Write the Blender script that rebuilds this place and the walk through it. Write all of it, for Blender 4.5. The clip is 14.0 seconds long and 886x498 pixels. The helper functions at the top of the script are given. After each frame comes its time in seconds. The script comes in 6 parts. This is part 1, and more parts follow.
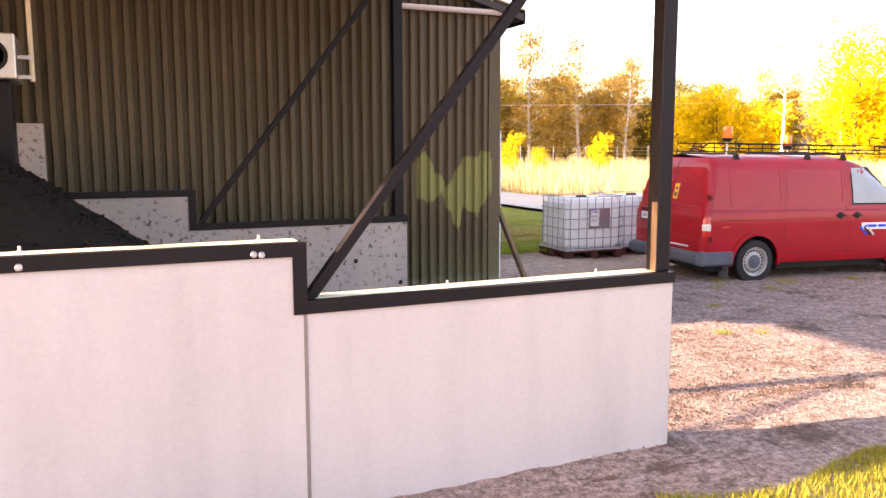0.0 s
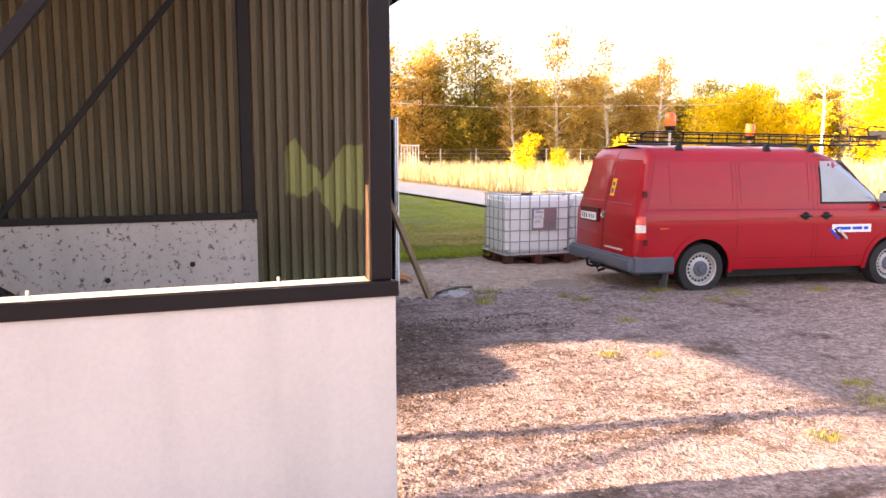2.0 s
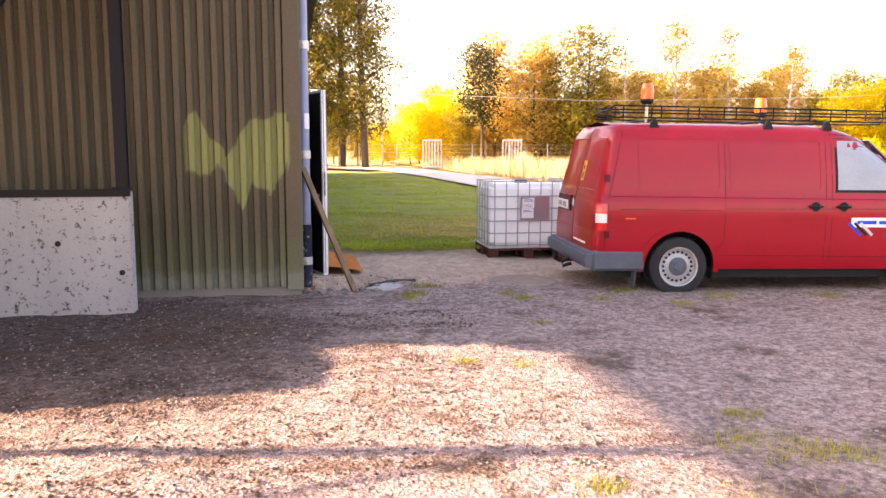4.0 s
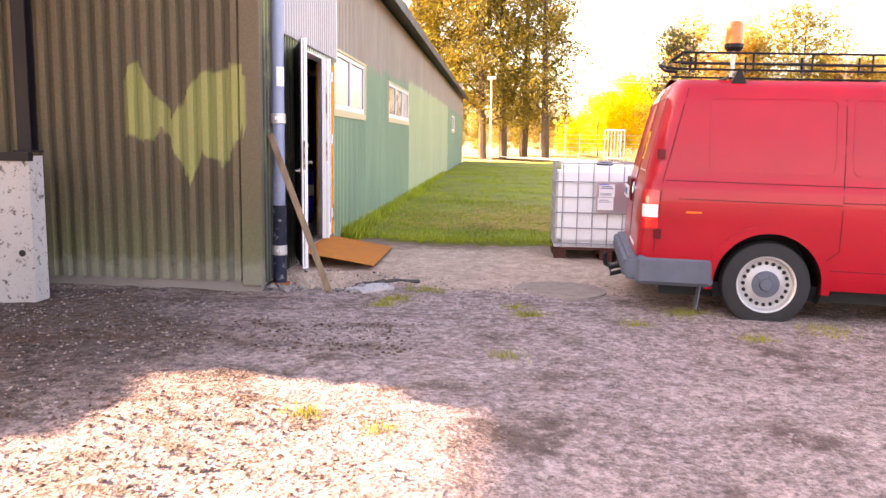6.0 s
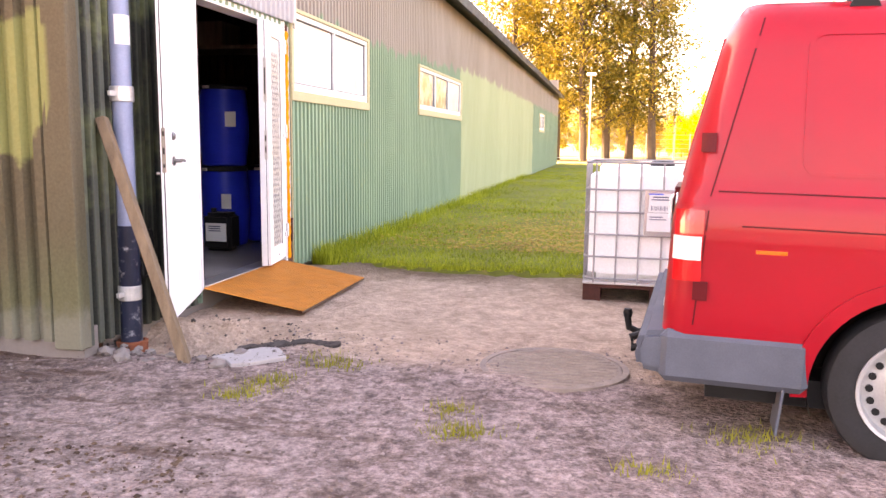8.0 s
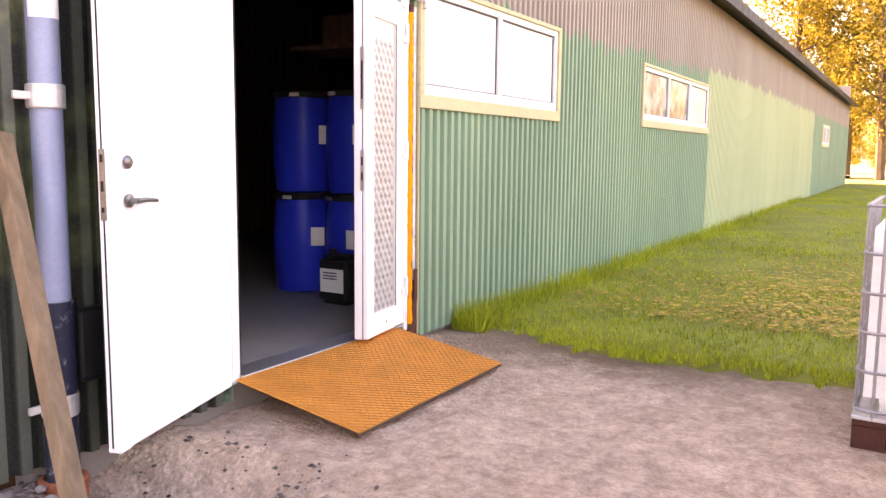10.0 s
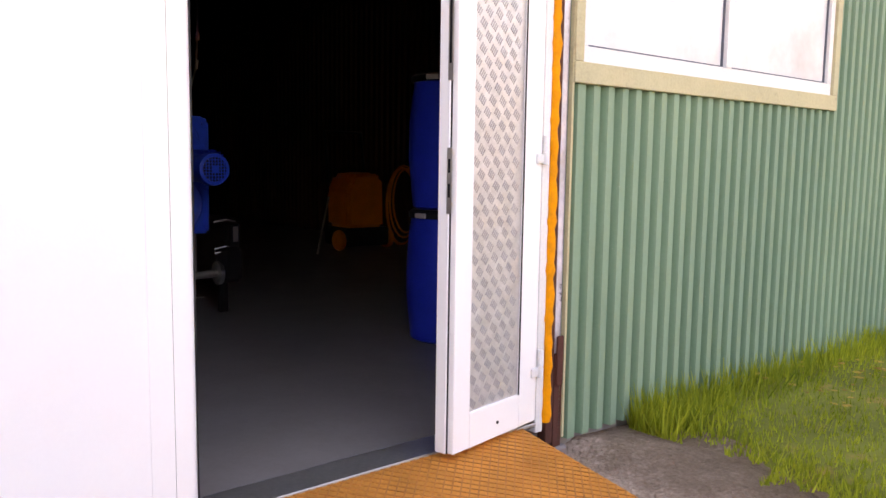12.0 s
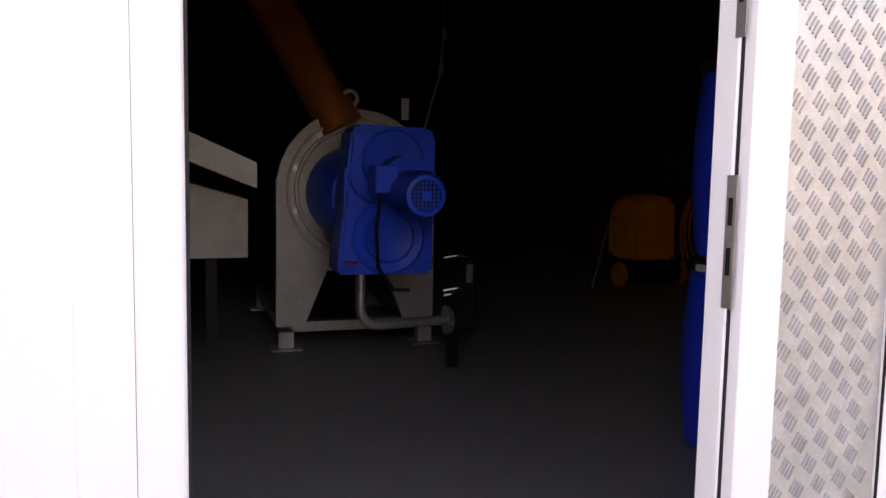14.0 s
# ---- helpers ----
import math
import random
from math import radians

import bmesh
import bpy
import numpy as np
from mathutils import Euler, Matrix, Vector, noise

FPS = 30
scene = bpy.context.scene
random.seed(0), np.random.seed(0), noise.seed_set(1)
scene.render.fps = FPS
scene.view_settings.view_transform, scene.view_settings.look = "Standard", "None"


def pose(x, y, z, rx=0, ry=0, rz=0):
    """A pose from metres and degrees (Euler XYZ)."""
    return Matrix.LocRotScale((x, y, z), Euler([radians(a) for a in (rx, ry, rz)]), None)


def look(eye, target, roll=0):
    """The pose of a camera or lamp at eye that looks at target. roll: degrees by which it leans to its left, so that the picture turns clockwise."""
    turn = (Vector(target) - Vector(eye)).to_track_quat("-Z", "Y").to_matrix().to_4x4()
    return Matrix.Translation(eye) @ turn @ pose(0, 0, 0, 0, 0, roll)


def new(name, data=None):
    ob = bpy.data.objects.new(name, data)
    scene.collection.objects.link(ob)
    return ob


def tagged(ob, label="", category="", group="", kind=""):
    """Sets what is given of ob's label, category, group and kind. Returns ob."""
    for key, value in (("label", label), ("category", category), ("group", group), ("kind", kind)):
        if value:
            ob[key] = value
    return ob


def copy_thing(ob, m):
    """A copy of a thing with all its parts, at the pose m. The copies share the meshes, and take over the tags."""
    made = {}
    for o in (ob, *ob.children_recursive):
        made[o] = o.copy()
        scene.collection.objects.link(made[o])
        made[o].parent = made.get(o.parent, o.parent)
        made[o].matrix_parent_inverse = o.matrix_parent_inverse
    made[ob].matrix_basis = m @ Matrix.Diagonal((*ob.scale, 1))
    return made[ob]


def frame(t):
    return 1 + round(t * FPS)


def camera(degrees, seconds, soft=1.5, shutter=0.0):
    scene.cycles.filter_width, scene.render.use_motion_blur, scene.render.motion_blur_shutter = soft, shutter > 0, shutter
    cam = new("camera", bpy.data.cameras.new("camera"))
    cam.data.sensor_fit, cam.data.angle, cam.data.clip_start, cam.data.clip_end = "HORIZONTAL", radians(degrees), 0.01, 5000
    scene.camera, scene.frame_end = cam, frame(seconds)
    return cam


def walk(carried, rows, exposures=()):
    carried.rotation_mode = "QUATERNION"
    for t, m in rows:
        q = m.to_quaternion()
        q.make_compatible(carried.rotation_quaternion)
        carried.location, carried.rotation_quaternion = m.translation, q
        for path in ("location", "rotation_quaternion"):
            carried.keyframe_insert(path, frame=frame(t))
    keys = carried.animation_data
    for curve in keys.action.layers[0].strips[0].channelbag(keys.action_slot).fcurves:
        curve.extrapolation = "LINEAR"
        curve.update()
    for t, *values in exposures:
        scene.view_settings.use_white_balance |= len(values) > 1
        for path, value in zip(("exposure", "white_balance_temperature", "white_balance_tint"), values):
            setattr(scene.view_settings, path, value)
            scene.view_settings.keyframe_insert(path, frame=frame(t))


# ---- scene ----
cam = camera(58.1, 14.0)
METRES, EYE, TILT, LEAN, TURN = 17.0, 1.97, 0.0, 0.0, -23.7
ROWS = [
    (0.0, 0.0, 0.0, 0.0, -0.05, -6.49, 0.47),
    (0.5, 0.0292, 0.0207, -0.0041, 0.59, -6.38, 0.62),
    (1.0, 0.0573, 0.0411, -0.0059, 2.02, -6.38, 0.54),
    (1.5, 0.0862, 0.0634, -0.0094, 2.38, -6.28, 0.45),
    (2.0, 0.1158, 0.0855, -0.0116, 3.28, -6.13, 0.44),
    (2.5, 0.1489, 0.1036, -0.0139, 4.08, -5.84, 0.47),
    (3.0, 0.1809, 0.1209, -0.0177, 5.22, -5.86, 0.42),
    (5.5, 0.3102, 0.2757, -0.0355, 25.48, -6.7, -0.65),
    (6.0, 0.3147, 0.3227, -0.0377, 27.48, -6.81, -0.97),
    (6.5, 0.315, 0.3686, -0.04, 31.55, -6.66, -1.09),
    (7.0, 0.3134, 0.4151, -0.0431, 32.34, -6.79, -1.01),
    (9.5, 0.2539, 0.602, -0.0348, 48.35, -6.01, -0.91),
    (10.0, 0.2362, 0.6306, -0.034, 54.28, -6.01, -1.11),
    (10.5, 0.2183, 0.6568, -0.035, 60.2, -5.92, -1.14),
    (11.0, 0.1957, 0.6772, -0.0362, 66.79, -5.88, -1.69),
    (11.5, 0.1788, 0.7006, -0.0357, 71.06, -5.97, -1.56),
    (12.0, 0.1559, 0.7222, -0.0339, 73.79, -5.74, -1.59),
    (12.5, 0.1319, 0.735, -0.0322, 78.31, -5.66, -1.74),
    (13.0, 0.1074, 0.7454, -0.0329, 84.26, -5.83, -1.59),
    (13.5, 0.0906, 0.7479, -0.0313, 91.92, -5.49, -2.05),
    (14.0, 0.0785, 0.7491, -0.0304, 95.56, -5.33, -2.06),
]
EXPOSURE = [(0.0, 2.65, 8000, 30), (3.0, 2.7, 8100, 31), (6.5, 3.45, 8900, 36), (9.5, 3.65, 9700, 40), (12.0, 3.12, 9200, 35), (14.0, 3.1, 8900, 33)]
LEVEL = pose(0, 0, 0, -1.0, 0, 0)  # brings the long eaves level
walk(cam, [(t, LEVEL @ pose(0, 0, EYE, TILT, LEAN, TURN) @ pose(METRES * x, METRES * y, METRES * z, 90 + pitch, roll, yaw)) for t, x, y, z, yaw, pitch, roll in ROWS], EXPOSURE)

# ---- world, sun ----
SUN_ELEV, SUN_GOES = 18.0, -10.0   # degrees; heading in which the light travels, from +x towards +y
world = bpy.data.worlds.new("world")
scene.world = world
world.use_nodes = True
wn = world.node_tree
sky = wn.nodes.new("ShaderNodeTexSky")
sky.sky_type = 'NISHITA'
sky.sun_disc = False
sky.sun_elevation = radians(SUN_ELEV)
sky.sun_rotation = radians(-90 - SUN_GOES)
sky.air_density, sky.dust_density = 1.0, 3.0
wn.links.new(sky.outputs[0], wn.nodes["Background"].inputs[0])
wn.nodes["Background"].inputs[1].default_value = 0.15
sun_data = bpy.data.lights.new("sun", 'SUN')
sun_data.energy, sun_data.angle, sun_data.color = 5.0, radians(0.6), (1.0, 0.86, 0.66)
sun = new("sun", sun_data)
_e, _a = radians(SUN_ELEV), radians(SUN_GOES)
sun.matrix_world = look((-30, 0, 30), (-30 + math.cos(_a) * math.cos(_e), math.sin(_a) * math.cos(_e), 30 - math.sin(_e)))


# ---- materials ----
def ramp_node(nt, fac, stops):
    r = nt.nodes.new("ShaderNodeValToRGB")
    while len(r.color_ramp.elements) < len(stops):
        r.color_ramp.elements.new(0.5)
    for e, (p, c) in zip(r.color_ramp.elements, stops):
        e.position, e.color = p, (*c, 1) if len(c) == 3 else c
    nt.links.new(fac, r.inputs[0])
    return r.outputs[0]


def noise_node(nt, scale, detail=4.0, rough=0.55, stretch=(1, 1, 1)):
    tc = nt.nodes.new("ShaderNodeNewGeometry")
    mp = nt.nodes.new("ShaderNodeMapping")
    mp.inputs["Scale"].default_value = stretch
    nt.links.new(tc.outputs["Position"], mp.inputs[0])
    n = nt.nodes.new("ShaderNodeTexNoise")
    n.inputs["Scale"].default_value, n.inputs["Detail"].default_value, n.inputs["Roughness"].default_value = scale, detail, rough
    nt.links.new(mp.outputs[0], n.inputs["Vector"])
    return n.outputs[0]


def mix(nt, fac, a, b, mode='MIX'):
    m = nt.nodes.new("ShaderNodeMix")
    m.data_type, m.blend_type = 'RGBA', mode
    for sock, v in ((m.inputs[0], fac), (m.inputs[6], a), (m.inputs[7], b)):
        if isinstance(v, bpy.types.NodeSocket):
            nt.links.new(v, sock)
        elif isinstance(v, (int, float)):
            sock.default_value = v
        else:
            sock.default_value = (*v, 1)
    return m.outputs[2]


def math_node(nt, op, a, b=0.0, c=0.0):
    m = nt.nodes.new("ShaderNodeMath")
    m.operation = op
    for sock, v in zip(m.inputs, (a, b, c)):
        if isinstance(v, bpy.types.NodeSocket):
            nt.links.new(v, sock)
        else:
            sock.default_value = v
    return m.outputs[0]


def smooth(nt, v, lo, hi):
    m = nt.nodes.new("ShaderNodeMapRange")
    m.interpolation_type = 'SMOOTHSTEP'
    m.inputs[1].default_value, m.inputs[2].default_value = lo, hi
    nt.links.new(v, m.inputs[0])
    return m.outputs[0]


def axes(nt):
    g = nt.nodes.new("ShaderNodeNewGeometry")
    s = nt.nodes.new("ShaderNodeSeparateXYZ")
    nt.links.new(g.outputs["Position"], s.inputs[0])
    return s.outputs


def bump(nt, bsdf, height, strength=0.3, dist=0.01):
    b = nt.nodes.new("ShaderNodeBump")
    b.inputs["Strength"].default_value, b.inputs["Distance"].default_value = strength, dist
    nt.links.new(height, b.inputs["Height"])
    nt.links.new(b.outputs[0], bsdf.inputs["Normal"])


def base(name, rough=0.6, metal=0.0):
    m = bpy.data.materials.new(name)
    m.use_nodes = True
    b = m.node_tree.nodes["Principled BSDF"]
    b.inputs["Roughness"].default_value, b.inputs["Metallic"].default_value = rough, metal
    b.inputs["Specular IOR Level"].default_value = 0.5 if rough < 0.36 else 0.2
    return m, m.node_tree, b


def worn(name, col, rough=0.6, metal=0.0, var=0.18, scale=3.0, fine=60.0, bumps=0.15, stretch=(1, 1, 1), coat=0.0, dirt=None, island=0.0, grain=0.25):
    """A painted or raw surface with broad stains, fine grain and slight relief."""
    m, nt, b = base(name, rough, metal)
    big = noise_node(nt, scale, 5, 0.6, stretch)
    small = noise_node(nt, fine, 3, 0.6, stretch)
    dark = tuple(c * (1 - var) for c in col)
    light = tuple(min(1, c * (1 + var)) for c in col)
    c = ramp_node(nt, big, [(0.3, dark), (0.7, light)])
    c = mix(nt, grain, c, ramp_node(nt, small, [(0.35, tuple(x * 0.7 for x in col)), (0.65, light)]))
    if dirt:
        d = smooth(nt, noise_node(nt, scale * 2.3, 6, 0.7), 0.56, 0.72)
        c = mix(nt, d, c, dirt)
    if island:
        g = nt.nodes.new("ShaderNodeNewGeometry")
        c = mix(nt, 1.0, c, ramp_node(nt, g.outputs["Random Per Island"], [(0, (1 - island,) * 3), (1, (1 + island,) * 3)]), 'MULTIPLY')
    nt.links.new(c, b.inputs["Base Color"])
    nt.links.new(ramp_node(nt, big, [(0.3, (rough * 0.85,) * 3), (0.7, (min(1, rough * 1.15),) * 3)]), b.inputs["Roughness"])
    if coat:
        b.inputs["Coat Weight"].default_value, b.inputs["Coat Roughness"].default_value = coat, 0.06
    if bumps:
        bump(nt, b, small, bumps, 0.004)
    return m


M = {}
M["black_steel"] = worn("black_steel", (0.009, 0.007, 0.009), 0.5, 0.0, 0.3, 4, 80, 0.1)
M["cream"] = worn("cream_edge", (0.75, 0.68, 0.5), 0.7, 0, 0.12, 3, 90, 0.2)
M["galv"] = worn("galvanised", (0.6, 0.575, 0.56), 0.42, 0.45, 0.15, 20, 120, 0.05)
M["rust"] = worn("rusty_plate", (0.62, 0.245, 0.05), 0.75, 0.1, 0.3, 5, 90, 0.2, dirt=(0.42, 0.15, 0.03))
M["white_door"] = worn("white_door_paint", (0.83, 0.815, 0.815), 0.4, 0, 0.03, 1.2, 90, 0.0, grain=0.03)
M["red"] = worn("red_van_paint", (0.33, 0.003, 0.011), 0.42, 0.0, 0.12, 1.5, 120, 0.0, coat=0.45, grain=0.06)
M["rubber"] = worn("tyre_rubber", (0.025, 0.025, 0.027), 0.8, 0, 0.3, 8, 90, 0.2)
M["bumper"] = worn("grey_plastic", (0.085, 0.095, 0.12), 0.55, 0, 0.15, 6, 150, 0.1)
M["black"] = worn("black_plastic", (0.012, 0.012, 0.013), 0.5, 0, 0.2, 6, 100, 0.05)
M["silver"] = worn("silver_paint", (0.4, 0.39, 0.39), 0.45, 0.3, 0.1, 9, 100, 0.02)
M["blue"] = worn("blue_paint", (0.001, 0.07, 0.6), 0.4, 0, 0.2, 6, 120, 0.03)
M["drum_blue"] = worn("blue_drum_plastic", (0.004, 0.035, 0.48), 0.38, 0, 0.15, 3, 120, 0.05)
M["foam"] = worn("orange_foam", (0.8, 0.27, 0.005), 0.75, 0, 0.2, 12, 60, 0.4)
M["wood"] = worn("grey_board", (0.19, 0.13, 0.085), 0.85, 0, 0.4, 4, 70, 0.4, (6, 6, 0.6))
M["pallet"] = worn("red_brown_pallet", (0.09, 0.032, 0.024), 0.8, 0, 0.3, 6, 60, 0.3)
M["ibc_white"] = worn("white_tank_plastic", (0.9, 0.9, 0.89), 0.35, 0, 0.03, 3, 60, 0.02)
M["ibc_white"].node_tree.nodes["Principled BSDF"].inputs["Subsurface Weight"].default_value = 0.0
M["pipe_blue"] = worn("bluegrey_pipe", (0.24, 0.28, 0.4), 0.4, 0.1, 0.1, 4, 90, 0.03)
M["label"] = worn("paper_label", (0.75, 0.74, 0.74), 0.6, 0, 0.05, 10, 90, 0.0)
M["ink"] = worn("label_ink", (0.07, 0.08, 0.14), 0.6, 0, 0.1, 10, 90, 0.0)
M["yellow"] = worn("yellow_plastic", (0.85, 0.25, 0.01), 0.45, 0, 0.12, 6, 90, 0.03)
M["trim"] = worn("cream_window_trim", (0.47, 0.42, 0.26), 0.6, 0, 0.1, 5, 80, 0.1, dirt=(0.35, 0.3, 0.2))
M["white_frame"] = worn("white_window_frame", (0.7, 0.69, 0.68), 0.45, 0, 0.06, 6, 80, 0.03)
M["roof"] = worn("dark_roof_sheet", (0.06, 0.05, 0.05), 0.6, 0.2, 0.2, 3, 60, 0.1)
# brown inner sheet, its colour lowered to carry the barn's interior shade
M["dark_inside"] = worn("darkened_inner_sheet", (0.06, 0.022, 0.009), 0.75, 0.0, 0.3, 2, 30, 0.2)
M["steel"] = worn("stainless_steel", (0.5, 0.46, 0.42), 0.35, 0.8, 0.15, 5, 60, 0.05)
M["dark_steel"] = worn("dull_worn_steel", (0.2, 0.19, 0.185), 0.32, 0.9, 0.25, 9, 90, 0.05)
M["machine_grey"] = worn("grey_machine_paint", (0.45, 0.41, 0.38), 0.42, 0.1, 0.15, 5, 60, 0.05)
M["soil"] = worn("black_soil", (0.02, 0.016, 0.014), 0.9, 0, 0.5, 8, 40, 0.6, island=0.5)
M["iron"] = worn("cast_iron", (0.12, 0.08, 0.06), 0.7, 0.4, 0.25, 8, 60, 0.3)


def concrete(name, col, pits):
    m, nt, b = base(name, 0.85)
    big = noise_node(nt, 0.9, 5, 0.6)
    vert = noise_node(nt, 3.0, 4, 0.6, (1, 1, 0.15))
    small = noise_node(nt, 45, 4, 0.7)
    c = ramp_node(nt, big, [(0.3, tuple(x * 0.85 for x in col)), (0.7, col)])
    c = mix(nt, 0.35, c, ramp_node(nt, vert, [(0.3, tuple(x * 0.72 for x in col)), (0.6, tuple(min(1, x * 1.1) for x in col))]))
    c = mix(nt, 0.15, c, ramp_node(nt, small, [(0.3, tuple(x * 0.5 for x in col)), (0.6, col)]))
    p = smooth(nt, noise_node(nt, 16 if pits > 0.3 else 26, 6, 0.75, (1, 1, 1)), 0.57 if pits > 0.6 else 0.7, 0.61 if pits > 0.6 else 0.78)
    c = mix(nt, math_node(nt, 'MULTIPLY', p, pits), c, (0.07, 0.055, 0.045))
    nt.links.new(c, b.inputs["Base Color"])
    bump(nt, b, small, 0.25, 0.004)
    return m


M["conc_white"] = concrete("pale_concrete", (0.53, 0.5, 0.5), 0.2)
M["conc_dirty"] = concrete("stained_concrete", (0.4, 0.37, 0.36), 0.9)
M["floor_in"] = concrete("smooth_grey_floor", (0.26, 0.222, 0.205), 0.35)
M["floor_in"].node_tree.nodes["Principled BSDF"].inputs["Roughness"].default_value = 0.45
M["conc_foot"] = concrete("footing_concrete", (0.24, 0.205, 0.19), 0.5)


def front_paint():
    """Brown-olive sheet paint with a lime test patch and greener, dirtier feet."""
    m, nt, b = base("olive_brown_sheet", 0.6)
    x, y, z = axes(nt)
    big = noise_node(nt, 1.2, 5, 0.6, (1, 1, 0.3))
    c = ramp_node(nt, big, [(0.3, (0.075, 0.056, 0.034)), (0.7, (0.125, 0.098, 0.064))])
    wob = noise_node(nt, 1.3, 3, 0.5)
    green = smooth(nt, math_node(nt, 'ADD', math_node(nt, 'MULTIPLY', z, -1.0), wob), -0.6, 0.5)
    c = mix(nt, math_node(nt, 'MULTIPLY', green, 0.7), c, (0.12, 0.13, 0.065))
    # the grooves are coloured darker than the ribs
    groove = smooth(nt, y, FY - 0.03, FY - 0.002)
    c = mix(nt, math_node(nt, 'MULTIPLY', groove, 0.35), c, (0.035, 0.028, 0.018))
    # lime patch with ragged, dripping edges, brushed rib by rib
    rib = math_node(nt, 'MULTIPLY', math_node(nt, 'FLOOR', math_node(nt, 'MULTIPLY', x, 7.7)), 1.0)
    wn_ = nt.nodes.new("ShaderNodeTexWhiteNoise")
    wn_.noise_dimensions = '1D'
    nt.links.new(rib, wn_.inputs["W"])
    off = math_node(nt, 'MULTIPLY_ADD', wn_.outputs[0], 0.16, -0.08)
    along = math_node(nt, 'MULTIPLY_ADD', x, 1.0 / 1.2, -3.86 / 1.2)
    wobble = math_node(nt, 'ADD', off, math_node(nt, 'MULTIPLY_ADD', noise_node(nt, 7.0, 3), 0.16, -0.08))

    def outline(stops):
        v = ramp_node(nt, along, [(p, (h / 2.0,) * 3) for p, h in stops])
        return math_node(nt, 'ADD', math_node(nt, 'MULTIPLY', v, 2.0), wobble)
    upper = outline([(0.0, 1.75), (0.12, 1.92), (0.24, 1.62), (0.36, 1.5), (0.48, 1.68), (0.58, 1.84), (1.0, 1.88)])
    under = outline([(0.0, 1.22), (0.22, 1.2), (0.3, 1.3), (0.42, 1.1), (0.5, 0.84), (0.58, 1.12), (0.74, 1.0), (0.86, 1.15), (0.92, 1.4)])
    inside = math_node(nt, 'MULTIPLY', smooth(nt, math_node(nt, 'SUBTRACT', upper, z), 0.0, 0.05), smooth(nt, math_node(nt, 'SUBTRACT', z, under), 0.0, 0.05))
    inside = math_node(nt, 'MULTIPLY', inside, math_node(nt, 'MULTIPLY', smooth(nt, x, 3.86, 3.91), smooth(nt, x, 4.98, 4.94)))
    c = mix(nt, math_node(nt, 'MULTIPLY', inside, 0.85), c, (0.27, 0.28, 0.095))
    low = smooth(nt, math_node(nt, 'ADD', z, math_node(nt, 'MULTIPLY', noise_node(nt, 9, 4), -0.35)), 0.1, -0.08)
    c = mix(nt, math_node(nt, 'MULTIPLY', low, 0.45), c, (0.28, 0.27, 0.24))
    fine = noise_node(nt, 60, 3)
    c = mix(nt, 0.2, c, ramp_node(nt, fine, [(0.3, (0.06, 0.05, 0.03)), (0.7, (0.2, 0.17, 0.1))]))
    nt.links.new(c, b.inputs["Base Color"])
    bump(nt, b, fine, 0.1, 0.003)
    return m


